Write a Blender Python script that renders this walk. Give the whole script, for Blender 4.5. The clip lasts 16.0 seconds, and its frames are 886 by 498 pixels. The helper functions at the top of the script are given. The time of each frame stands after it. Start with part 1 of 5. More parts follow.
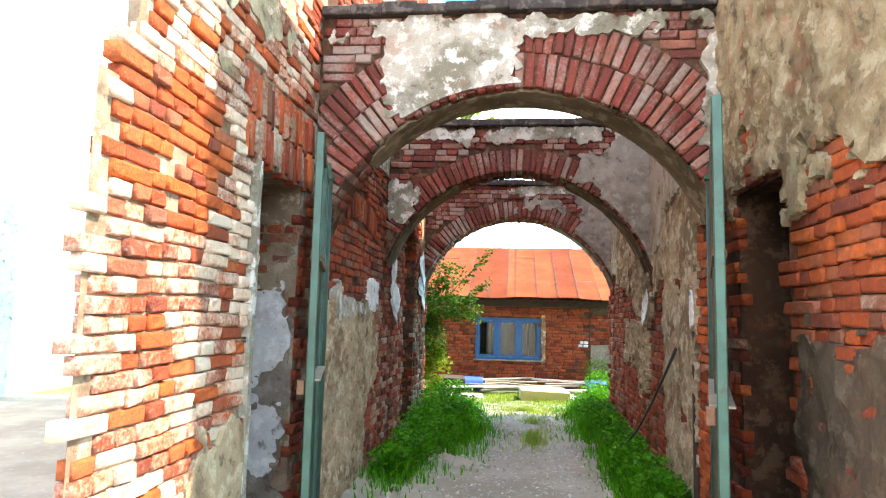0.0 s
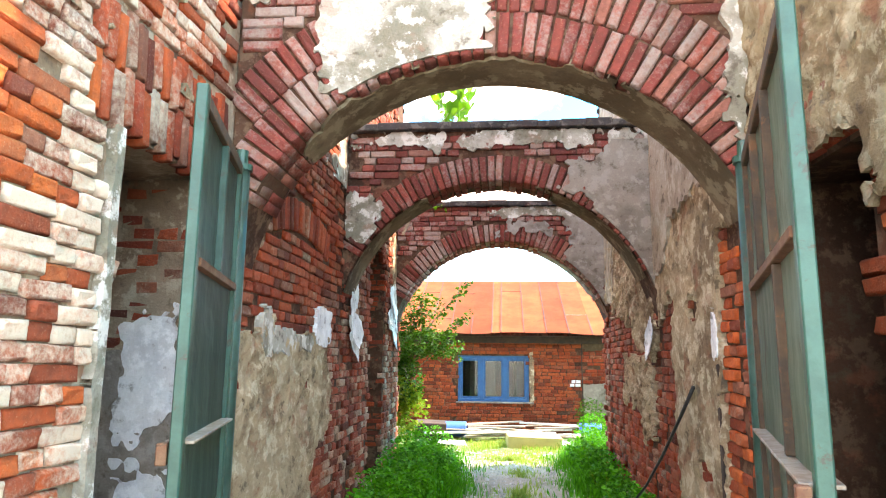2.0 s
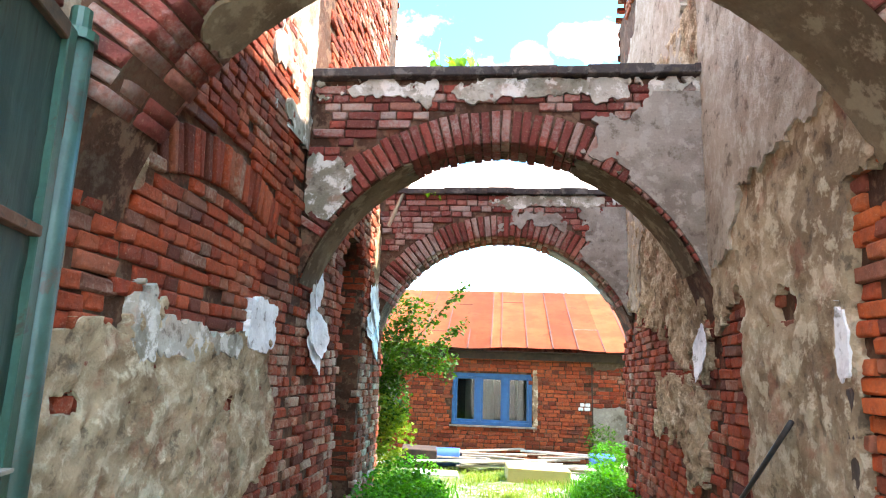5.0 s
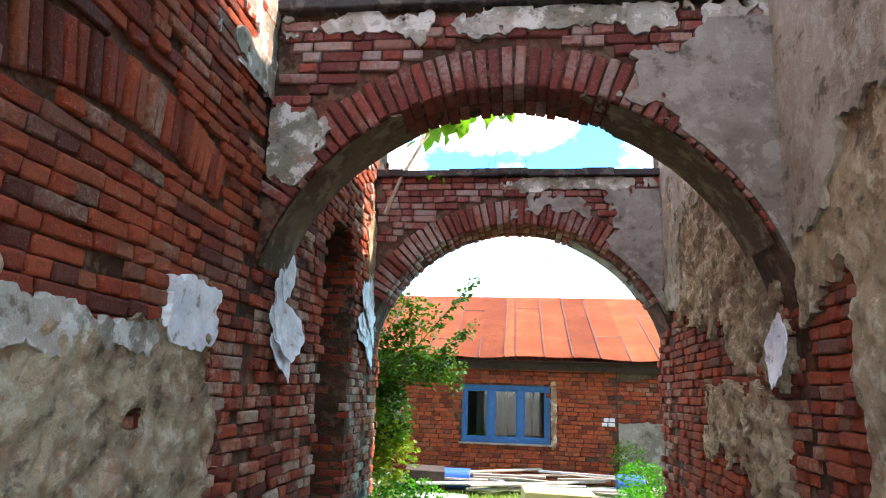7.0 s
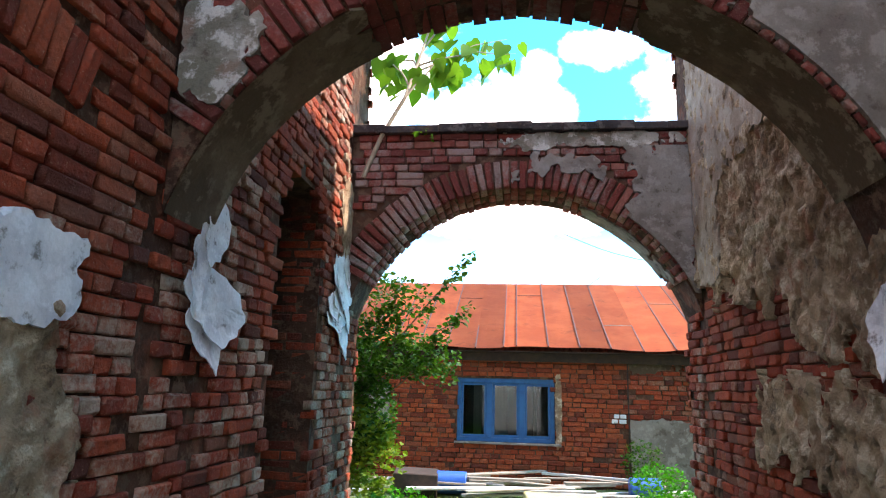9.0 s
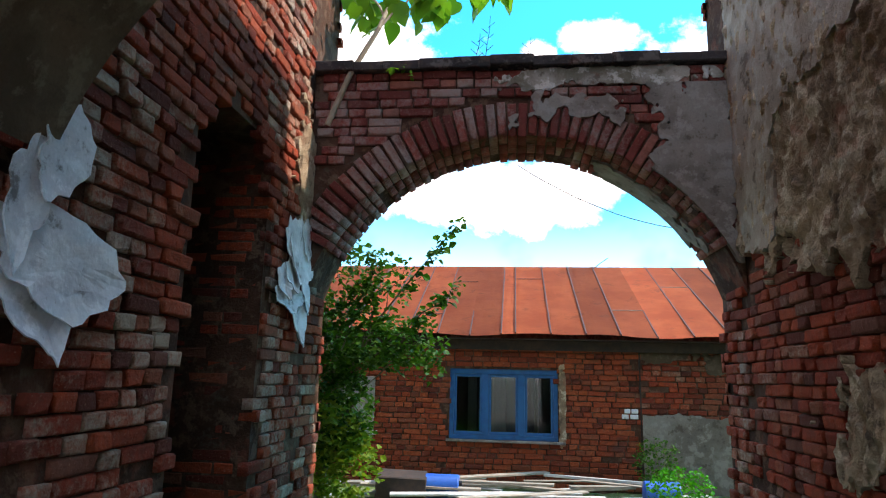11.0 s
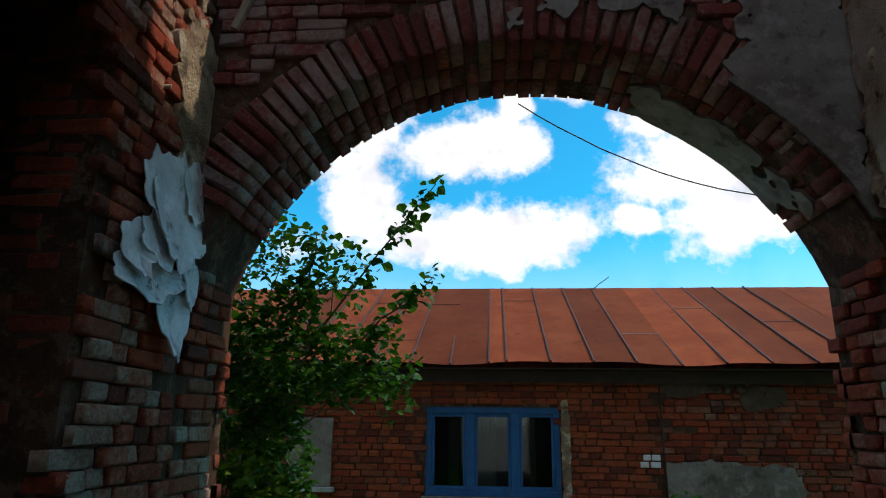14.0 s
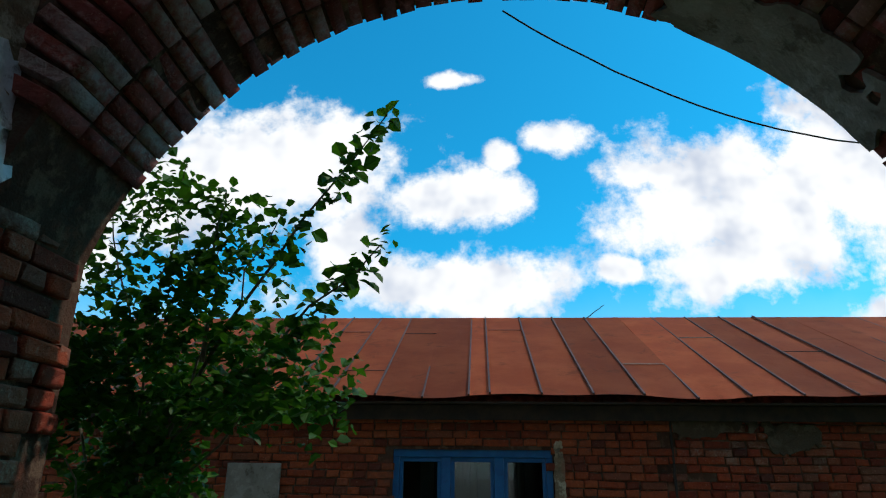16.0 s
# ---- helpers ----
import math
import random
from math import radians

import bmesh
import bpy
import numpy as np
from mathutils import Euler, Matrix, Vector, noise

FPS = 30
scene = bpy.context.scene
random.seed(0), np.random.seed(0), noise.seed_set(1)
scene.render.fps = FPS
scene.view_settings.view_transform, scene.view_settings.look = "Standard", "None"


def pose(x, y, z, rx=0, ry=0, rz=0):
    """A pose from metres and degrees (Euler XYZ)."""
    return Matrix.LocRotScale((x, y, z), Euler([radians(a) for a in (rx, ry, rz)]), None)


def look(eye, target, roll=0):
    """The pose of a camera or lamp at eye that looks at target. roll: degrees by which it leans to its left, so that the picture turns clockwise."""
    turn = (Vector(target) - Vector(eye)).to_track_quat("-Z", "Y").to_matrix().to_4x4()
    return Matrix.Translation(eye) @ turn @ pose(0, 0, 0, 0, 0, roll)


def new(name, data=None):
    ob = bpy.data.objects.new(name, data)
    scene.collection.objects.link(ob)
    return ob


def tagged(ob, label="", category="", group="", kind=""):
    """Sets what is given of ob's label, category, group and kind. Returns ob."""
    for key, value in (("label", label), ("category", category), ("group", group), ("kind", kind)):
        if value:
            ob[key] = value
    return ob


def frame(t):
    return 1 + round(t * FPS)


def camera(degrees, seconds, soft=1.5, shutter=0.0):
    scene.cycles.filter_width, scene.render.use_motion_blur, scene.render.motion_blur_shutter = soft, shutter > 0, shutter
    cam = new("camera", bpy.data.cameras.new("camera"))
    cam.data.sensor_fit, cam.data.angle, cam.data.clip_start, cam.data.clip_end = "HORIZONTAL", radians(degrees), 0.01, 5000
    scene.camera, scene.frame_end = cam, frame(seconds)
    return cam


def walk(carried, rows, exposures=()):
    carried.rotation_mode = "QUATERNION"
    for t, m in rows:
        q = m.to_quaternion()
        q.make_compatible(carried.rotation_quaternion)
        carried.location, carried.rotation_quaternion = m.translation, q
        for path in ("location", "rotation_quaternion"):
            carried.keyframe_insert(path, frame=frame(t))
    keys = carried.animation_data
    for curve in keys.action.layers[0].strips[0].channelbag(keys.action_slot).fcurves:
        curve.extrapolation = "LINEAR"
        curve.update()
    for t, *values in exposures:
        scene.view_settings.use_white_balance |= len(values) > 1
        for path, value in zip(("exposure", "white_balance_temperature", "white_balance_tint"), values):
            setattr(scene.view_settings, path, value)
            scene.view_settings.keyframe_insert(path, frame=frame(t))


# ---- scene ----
cam = camera(68.4, 16.0, soft=1.15)
ROWS = [
    (0.0, 0.005, 0.008, 1.557, 96.02, -1.38, 6.22),
    (0.5, 0.018, 0.258, 1.554, 98.43, -0.86, 6.22),
    (1.0, 0.068, 0.57, 1.553, 99.77, -0.4, 4.85),
    (1.5, 0.066, 0.864, 1.537, 99.48, -0.55, 4.91),
    (2.0, 0.088, 1.17, 1.515, 99.55, -0.62, 5.26),
    (2.5, 0.075, 1.423, 1.504, 99.36, -0.82, 5.4),
    (3.0, 0.049, 1.666, 1.505, 99.2, -0.6, 5.41),
    (3.5, 0.071, 1.92, 1.495, 99.12, -1.45, 5.44),
    (4.0, 0.038, 2.188, 1.487, 99.9, -1.53, 5.32),
    (4.5, 0.022, 2.438, 1.488, 100.82, -1.53, 4.94),
    (5.0, 0.044, 2.725, 1.49, 101.12, -1.88, 5.05),
    (7.5, 0.028, 4.121, 1.443, 102.44, -1.66, 6.34),
    (8.0, -0.003, 4.414, 1.442, 101.78, -1.43, 6.13),
    (10.5, 0.026, 5.745, 1.482, 101.93, -1.63, 6.26),
    (11.0, 0.016, 6.05, 1.472, 101.06, -1.32, 6.14),
    (11.5, 0.002, 6.308, 1.468, 101.29, -0.64, 5.92),
    (12.0, 0.013, 6.618, 1.462, 101.94, -0.79, 5.9),
    (12.5, -0.025, 6.905, 1.438, 102.64, -0.76, 5.73),
    (13.0, -0.04, 7.208, 1.413, 103.21, -0.77, 5.64),
    (13.5, -0.053, 7.494, 1.42, 103.64, -0.76, 5.74),
    (14.0, -0.11, 7.795, 1.418, 104.86, -0.61, 4.41),
    (14.5, -0.118, 8.086, 1.392, 107.03, -0.36, 3.75),
    (15.0, -0.12, 8.388, 1.364, 108.32, -0.61, 3.3),
    (15.5, -0.118, 8.672, 1.359, 108.76, -0.59, 3.04),
    (16.0, -0.071, 8.972, 1.352, 109.17, -0.57, 3.05),
]

walk(cam, [(t, pose(x, y, z, rx, ry, rz)) for t, x, y, z, rx, ry, rz in ROWS],
     exposures=[(0.0, 1.75, 8500, 25), (3.0, 2.45, 8300, 25), (5.0, 2.2, 7900, 25), (8.0, 1.3, 7400, 27), (10.5, 0.65, 7000, 22), (12.0, -0.25, 7000, 18), (14.0, -1.0, 6800, 13), (16.0, -1.2, 6400, 9)])

# ---- world and sun ----
SUN_DIR = Vector((0.99, 0.08, 1.13)).normalized()
world = bpy.data.worlds.new("sky")
scene.world = world
world.use_nodes = True


def link(nt, a, b):
    nt.links.new(a, b)


def math_node(nt, op, a, b=None, c=None, clamp=False):
    n = nt.nodes.new("ShaderNodeMath")
    n.operation, n.use_clamp = op, clamp
    for i, v in enumerate((a, b, c)):
        if v is None:
            continue
        if isinstance(v, (int, float)):
            n.inputs[i].default_value = v
        else:
            link(nt, v, n.inputs[i])
    return n.outputs[0]


def mix_node(nt, fac, a, b, mode="MIX"):
    n = nt.nodes.new("ShaderNodeMix")
    n.data_type, n.blend_type = "RGBA", mode
    for s, v in ((n.inputs[0], fac), (n.inputs[6], a), (n.inputs[7], b)):
        if isinstance(v, (int, float)):
            s.default_value = v
        elif isinstance(v, tuple):
            s.default_value = (*v, 1)
        else:
            link(nt, v, s)
    return n.outputs[2]


def noise_node(nt, vec, scale, detail=4.0, rough=0.55, distort=0.0):
    n = nt.nodes.new("ShaderNodeTexNoise")
    n.inputs["Scale"].default_value, n.inputs["Detail"].default_value = scale, detail
    n.inputs["Roughness"].default_value, n.inputs["Distortion"].default_value = rough, distort
    link(nt, vec, n.inputs["Vector"])
    return n.outputs["Fac"]


def step_node(nt, v, lo, hi):
    n = nt.nodes.new("ShaderNodeMapRange")
    n.interpolation_type = "SMOOTHSTEP"
    n.inputs[1].default_value, n.inputs[2].default_value = lo, hi
    link(nt, v, n.inputs[0])
    return n.outputs[0]


def build_sky(nt):
    bg = nt.nodes["Background"]
    sky = nt.nodes.new("ShaderNodeTexSky")
    sky.sky_type, sky.sun_disc = "NISHITA", False
    sky.sun_elevation, sky.sun_rotation = math.asin(SUN_DIR.z), math.atan2(SUN_DIR.x, SUN_DIR.y)
    co = nt.nodes.new("ShaderNodeTexCoord").outputs["Generated"]
    sep = nt.nodes.new("ShaderNodeSeparateXYZ")
    link(nt, co, sep.inputs[0])
    y = math_node(nt, "MAXIMUM", sep.outputs[1], 0.15)
    u, v = math_node(nt, "DIVIDE", sep.outputs[0], y), math_node(nt, "DIVIDE", sep.outputs[2], y)
    com = nt.nodes.new("ShaderNodeCombineXYZ")
    link(nt, u, com.inputs[0])
    link(nt, v, com.inputs[1])
    fluff = noise_node(nt, com.outputs[0], 6.5, 8.0, 0.66)
    # cumulus heaps: centre and half size in slopes to the side and up
    heaps = ((-0.37, 0.50, 0.22, 0.11), (-0.029, 0.443, 0.12, 0.055), (0.128, 0.553, 0.055, 0.035), (0.04, 0.514, 0.03, 0.03), (-0.044, 0.667, 0.05, 0.018),
             (0.385, 0.486, 0.13, 0.085), (0.63, 0.466, 0.15, 0.15), (0.37, 0.39, 0.15, 0.07), (0.40, 0.32, 0.12, 0.06), (0.5, 0.40, 0.12, 0.1), (-0.025, 0.285, 0.22, 0.058),
             (-0.23, 0.342, 0.06, 0.06), (0.222, 0.309, 0.04, 0.025), (0.66, 0.235, 0.10, 0.03), (-0.53, 0.43, 0.13, 0.08), (0.2, 0.92, 0.2, 0.06), (-0.95, 0.6, 0.4, 0.5))
    total = None
    for cu, cv, ru, rv in heaps:
        a = math_node(nt, "POWER", math_node(nt, "ABSOLUTE", math_node(nt, "MULTIPLY", math_node(nt, "SUBTRACT", u, cu), 1 / ru)), 2.0)
        b = math_node(nt, "POWER", math_node(nt, "ABSOLUTE", math_node(nt, "MULTIPLY", math_node(nt, "SUBTRACT", v, cv), 1 / rv)), 2.0)
        h = math_node(nt, "SUBTRACT", 1.0, math_node(nt, "SQRT", math_node(nt, "ADD", a, b)))
        total = h if total is None else math_node(nt, "MAXIMUM", total, h)
    # broken cloud overhead and behind
    above = math_node(nt, "MAXIMUM", step_node(nt, sep.outputs[2], 0.66, 0.8), step_node(nt, sep.outputs[1], 0.15, -0.1))
    total = math_node(nt, "MAXIMUM", total, math_node(nt, "SUBTRACT", math_node(nt, "MULTIPLY", above, 0.75), 0.8))
    d = math_node(nt, "ADD", total, math_node(nt, "MULTIPLY", math_node(nt, "SUBTRACT", fluff, 0.5), 3.2))
    mask = step_node(nt, d, -0.3, 0.3)
    under = step_node(nt, noise_node(nt, com.outputs[0], 9.0, 3.0), 0.45, 0.75)
    cloud = mix_node(nt, under, (16.0, 16.0, 16.0), (9.0, 10.0, 12.0))
    blue = mix_node(nt, 1.0, sky.outputs[0], (0.18, 2.45, 3.1), "MULTIPLY")
    # haze towards the horizon
    haze = math_node(nt, "MULTIPLY", step_node(nt, sep.outputs[2], 0.30, 0.02), 0.55)
    link(nt, mix_node(nt, math_node(nt, "MAXIMUM", mask, haze), blue, cloud), bg.inputs[0])
    bg.inputs[1].default_value = 0.15


build_sky(world.node_tree)
sun_data = bpy.data.lights.new("sun", "SUN")
sun_data.energy, sun_data.angle, sun_data.color = 5.0, radians(0.6), (1.0, 0.93, 0.82)
sun = new("sun", sun_data)
sun.matrix_world = look(SUN_DIR * 40, (0, 0, 0))


# ---- materials ----
def material(name):
    m = bpy.data.materials.new(name)
    m.use_nodes = True
    nt = m.node_tree
    bsdf = nt.nodes["Principled BSDF"]
    pos = nt.nodes.new("ShaderNodeNewGeometry").outputs["Position"]
    return m, nt, bsdf, pos


def bump(nt, bsdf, height, strength, dist):
    b = nt.nodes.new("ShaderNodeBump")
    b.inputs["Strength"].default_value, b.inputs["Distance"].default_value = strength, dist
    link(nt, height, b.inputs["Height"])
    link(nt, b.outputs[0], bsdf.inputs["Normal"])


def random_of(nt):
    info = nt.nodes.new("ShaderNodeObjectInfo").outputs["Random"]
    isle = nt.nodes.new("ShaderNodeNewGeometry").outputs["Random Per Island"]
    return math_node(nt, "FRACT", math_node(nt, "ADD", info, isle))


def ramp(nt, fac, stops):
    r = nt.nodes.new("ShaderNodeValToRGB")
    el = r.color_ramp.elements
    while len(el) < len(stops):
        el.new(0.5)
    for e, (p, c) in zip(el, stops):
        e.position, e.color = p, (*c, 1)
    link(nt, fac, r.inputs[0])
    return r.outputs[0]


def brick_material(name, stops, wash, wash_colour=(0.62, 0.56, 0.48), wash_scale=2.2, soot_shade=0.5):
    """Fired clay: a tone for each brick, mottling, worn lime wash (0 none to 1 nearly all) and sooty dark patches,
    which also carry painted shade.
    """
    m, nt, bsdf, pos = material(name)
    rnd = random_of(nt)
    col = ramp(nt, rnd, stops)
    mott = noise_node(nt, pos, 22, 6, 0.65)
    col = mix_node(nt, step_node(nt, mott, 0.3, 0.75), mix_node(nt, 0.5, col, (0.10, 0.035, 0.025)), col)
    spots = step_node(nt, noise_node(nt, pos, 75, 4, 0.7), 0.58, 0.72)
    col = mix_node(nt, math_node(nt, "MULTIPLY", spots, 0.5), col, (0.5, 0.27, 0.18))
    big = noise_node(nt, pos, wash_scale, 5, 0.6)
    fine = noise_node(nt, pos, 34, 6, 0.72)
    w = math_node(nt, "ADD", math_node(nt, "MULTIPLY", big, 0.75), math_node(nt, "MULTIPLY", fine, 0.55))
    w = math_node(nt, "ADD", w, math_node(nt, "MULTIPLY", math_node(nt, "SUBTRACT", rnd, 0.5), 0.22))
    raw = step_node(nt, math_node(nt, "FRACT", math_node(nt, "MULTIPLY", rnd, 7.31)), 0.80, 0.86)
    w = math_node(nt, "SUBTRACT", w, math_node(nt, "MULTIPLY", raw, 0.4))
    edge = 1.02 - 0.62 * wash
    col = mix_node(nt, math_node(nt, "MULTIPLY", step_node(nt, w, edge - 0.14, edge + 0.16), 0.88), col, wash_colour)
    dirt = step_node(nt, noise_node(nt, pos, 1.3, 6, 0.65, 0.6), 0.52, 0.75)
    col = mix_node(nt, math_node(nt, "MULTIPLY", dirt, soot_shade), col, (0.055, 0.04, 0.035))
    link(nt, col, bsdf.inputs["Base Color"])
    bsdf.inputs["Roughness"].default_value = 0.92
    bsdf.inputs["Specular IOR Level"].default_value = 0.2
    bump(nt, bsdf, math_node(nt, "ADD", fine, math_node(nt, "MULTIPLY", mott, 0.8)), 1.0, 0.013)
    return m


RED = ((0.0, (0.0912, 0.0243, 0.0167)), (0.12, (0.198, 0.0319, 0.0167)), (0.3, (0.319, 0.0441, 0.0182)), (0.6, (0.41, 0.0646, 0.0213)), (0.85, (0.319, 0.0988, 0.0532)), (1.0, (0.16, 0.0646, 0.0456)))
ORANGE = ((0.0, (0.22, 0.05, 0.03)), (0.35, (0.50, 0.085, 0.025)), (0.75, (0.62, 0.125, 0.03)), (1.0, (0.27, 0.11, 0.075)))
WINE = ((0.0, (0.147, 0.0368, 0.0322)), (0.35, (0.248, 0.0506, 0.0414)), (0.7, (0.331, 0.069, 0.0506)), (0.9, (0.386, 0.184, 0.138)), (1.0, (0.184, 0.0644, 0.0552)))
HOUSE_RED = ((0.0, (0.15, 0.03, 0.016)), (0.35, (0.36, 0.06, 0.02)), (0.75, (0.45, 0.095, 0.03)), (1.0, (0.20, 0.06, 0.035)))
M_BRICK = brick_material("old_red_brick", RED, 0.3, (0.45, 0.36, 0.28), 1.6, 0.35)
M_BRICK_LIME = brick_material("lime_washed_brick", RED, 0.5, (0.44, 0.35, 0.27), 2.0, 0.35)
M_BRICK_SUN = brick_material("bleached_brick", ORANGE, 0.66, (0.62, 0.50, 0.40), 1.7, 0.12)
M_BRICK_ORANGE = brick_material("fresh_orange_brick", ORANGE, 0.12, (0.5, 0.42, 0.34), 2.0, 0.35)
M_BRICK_ARCH = brick_material("arch_brick", WINE, 0.47, (0.33, 0.26, 0.23), 2.6, 0.45)
# back doorway cheek: its shade is mixed in as heavy dark patches
M_BRICK_DOOR_SHADE = brick_material("door_shade_brick", RED, 0.1, (0.16, 0.12, 0.10), 2.0, 0.95)
M_BRICK_HOUSE = brick_material("house_brick", HOUSE_RED, 0.14, (0.36, 0.22, 0.15), 1.1, 0.6)


def plaster_material(name, base, stain, pale, red=0.0, relief=0.012):
    m, nt, bsdf, pos = material(name)
    big, mid, fine = noise_node(nt, pos, 1.7, 7, 0.65, 0.5), noise_node(nt, pos, 7, 7, 0.68), noise_node(nt, pos, 60, 5, 0.7)
    col = mix_node(nt, step_node(nt, big, 0.42, 0.60), base, stain)
    col = mix_node(nt, math_node(nt, "MULTIPLY", step_node(nt, mid, 0.51, 0.60), 0.8), col, pale)
    col = mix_node(nt, math_node(nt, "MULTIPLY", step_node(nt, mid, 0.45, 0.34), 0.75), col, (0.10, 0.075, 0.055))
    if red:
        col = mix_node(nt, math_node(nt, "MULTIPLY", step_node(nt, noise_node(nt, pos, 4.3, 6, 0.6), 0.56, 0.66), red), col, (0.33, 0.10, 0.06))
    col = mix_node(nt, 0.25, col, mix_node(nt, 1.0, col, mix_node(nt, fine, (0.2, 0.2, 0.2), (1.8, 1.8, 1.8)), "MULTIPLY"))
    link(nt, col, bsdf.inputs["Base Color"])
    bsdf.inputs["Roughness"].default_value = 0.95
    bsdf.inputs["Specular IOR Level"].default_value = 0.15
    bump(nt, bsdf, math_node(nt, "ADD", mid, math_node(nt, "MULTIPLY", fine, 0.4)), 1.0, relief * 1.6)
    return m


M_PLASTER = plaster_material("weathered_lime_render", (0.459, 0.342, 0.224), (0.246, 0.167, 0.105), (0.623, 0.517, 0.375), 0.4, 0.03)
M_PLASTER_TAN = plaster_material("tan_render", (0.381, 0.286, 0.175), (0.224, 0.153, 0.0876), (0.476, 0.393, 0.269), 0.4, 0.03)
M_PLASTER_GREY = plaster_material("grey_cement_render", (0.265, 0.229, 0.199), (0.179, 0.146, 0.126), (0.332, 0.292, 0.259), 0.0, 0.006)
M_PLASTER_WHITE = plaster_material("flaking_white_limewash", (0.70, 0.69, 0.70), (0.55, 0.55, 0.58), (0.78, 0.78, 0.80), 0.0, 0.003)
M_PLASTER_TOP = plaster_material("white_stained_render", (0.40, 0.36, 0.31), (0.19, 0.17, 0.13), (0.66, 0.62, 0.58), 0.3, 0.01)
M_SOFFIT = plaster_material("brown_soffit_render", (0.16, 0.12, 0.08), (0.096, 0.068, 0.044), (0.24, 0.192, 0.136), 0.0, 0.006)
M_MORTAR = plaster_material("recessed_mortar", (0.092, 0.044, 0.028), (0.052, 0.024, 0.016), (0.16, 0.096, 0.064), 0.3)
M_MORTAR_PALE = plaster_material("lime_mortar", (0.30, 0.225, 0.165), (0.20, 0.13, 0.09), (0.42, 0.34, 0.26), 0.3)
M_PALE_WALL = plaster_material("pale_render", (0.62, 0.60, 0.57), (0.55, 0.53, 0.49), (0.68, 0.66, 0.63), 0.0, 0.004)
M_COPING = plaster_material("tarred_coping", (0.06, 0.05, 0.05), (0.035, 0.03, 0.03), (0.14, 0.12, 0.11), 0.1)


def plain(name, a, b, scale=9.0, rough=0.6, metal=0.0, c=None, relief=0.002, per_piece=0.0, streak=None):
    m, nt, bsdf, pos = material(name)
    if streak:
        vm = nt.nodes.new("ShaderNodeVectorMath")
        vm.operation, vm.inputs[1].default_value = "MULTIPLY", streak
        link(nt, pos, vm.inputs[0])
        pos = vm.outputs[0]
    n1, n2 = noise_node(nt, pos, scale, 6, 0.65), noise_node(nt, pos, scale * 7, 4, 0.6)
    col = mix_node(nt, step_node(nt, n1, 0.35, 0.68), a, b)
    if c:
        col = mix_node(nt, math_node(nt, "MULTIPLY", step_node(nt, noise_node(nt, pos, scale * 1.7, 7, 0.7, 0.8), 0.56, 0.66), 0.85), col, c)
    if per_piece:
        col = mix_node(nt, per_piece, col, mix_node(nt, 1.0, col, mix_node(nt, random_of(nt), (0.3, 0.3, 0.3), (1.7, 1.7, 1.7)), "MULTIPLY"))
    link(nt, col, bsdf.inputs["Base Color"])
    bsdf.inputs["Roughness"].default_value, bsdf.inputs["Metallic"].default_value = rough, metal
    bump(nt, bsdf, math_node(nt, "ADD", n1, n2), 0.6, relief)
    return m


M_GREEN_SHEET = plain("faded_green_sheet", (0.0196, 0.0612, 0.049), (0.0595, 0.122, 0.101), 3.0, 0.5, 0.0, (0.0245, 0.0324, 0.0216), 0.002, 0.0, (3.5, 3.6, 0.432))
M_GREY_SHEET = plain("bleached_grey_green_sheet", (0.10, 0.145, 0.105), (0.19, 0.235, 0.175), 3.0, 0.6, 0.0, (0.085, 0.05, 0.025), 0.002, 0.0, (4.0, 4.0, 0.7))
M_GREEN_FRAME = plain("green_gate_frame", (0.00825, 0.0495, 0.0358), (0.0193, 0.0825, 0.0605), 6.0, 0.45, 0.0, (0.0385, 0.022, 0.0138))
M_RUST_DARK = plain("brown_rusted_frame", (0.035, 0.022, 0.014), (0.075, 0.04, 0.02), 9.0, 0.8, 0.0, (0.13, 0.05, 0.018))
M_GREEN_DARK = plain("dark_green_post", (0.012, 0.045, 0.035), (0.025, 0.075, 0.06), 8.0, 0.45, 0.0, (0.05, 0.03, 0.02))
M_RUST = plain("rusty_steel", (0.11, 0.04, 0.02), (0.17, 0.09, 0.05), 14, 0.8, 0.2, (0.05, 0.03, 0.02))
M_ANGLE = plain("weathered_grey_angle", (0.30, 0.27, 0.23), (0.20, 0.14, 0.10), 16, 0.6, 0.3)
M_ROOF = plain("rusted_red_roof_sheet", (0.36, 0.075, 0.0279), (0.453, 0.11, 0.041), 1.7, 0.8, 0.0, (0.258, 0.065, 0.0287), 0.004, 0.5)
M_ROOF.node_tree.nodes["Principled BSDF"].inputs["Specular IOR Level"].default_value = 0.2
M_SEAM = plain("dark_roof_seam", (0.06, 0.025, 0.02), (0.11, 0.04, 0.03), 6, 0.7)
# near-black brown: painted eaves shadow, dark wood, crate and joint
M_NEAR_BLACK = plain("near_black_brown", (0.03, 0.02, 0.018), (0.06, 0.035, 0.025), 8, 0.9)
M_BLUE = plain("blue_window_paint", (0.0024, 0.085, 0.247), (0.0048, 0.119, 0.314), 9, 0.45, 0.0, (0.008, 0.068, 0.19))
M_CLOTH = plain("pale_curtain", (0.42, 0.42, 0.36), (0.34, 0.35, 0.30), 5, 0.9)
M_ROOM = plain("dark_room_lining", (0.10, 0.09, 0.08), (0.07, 0.06, 0.055), 2, 0.9)
M_BARK = plain("grey_brown_bark", (0.12, 0.09, 0.06), (0.2, 0.16, 0.11), 25, 0.9, 0.0, None, 0.004)
M_STEM = plain("pale_stem", (0.28, 0.22, 0.15), (0.36, 0.30, 0.21), 20, 0.8)
M_PLANK = plain("weathered_white_board", (0.55, 0.54, 0.53), (0.42, 0.40, 0.38), 6, 0.8, 0.0, (0.3, 0.27, 0.23), 0.002, 0.3)
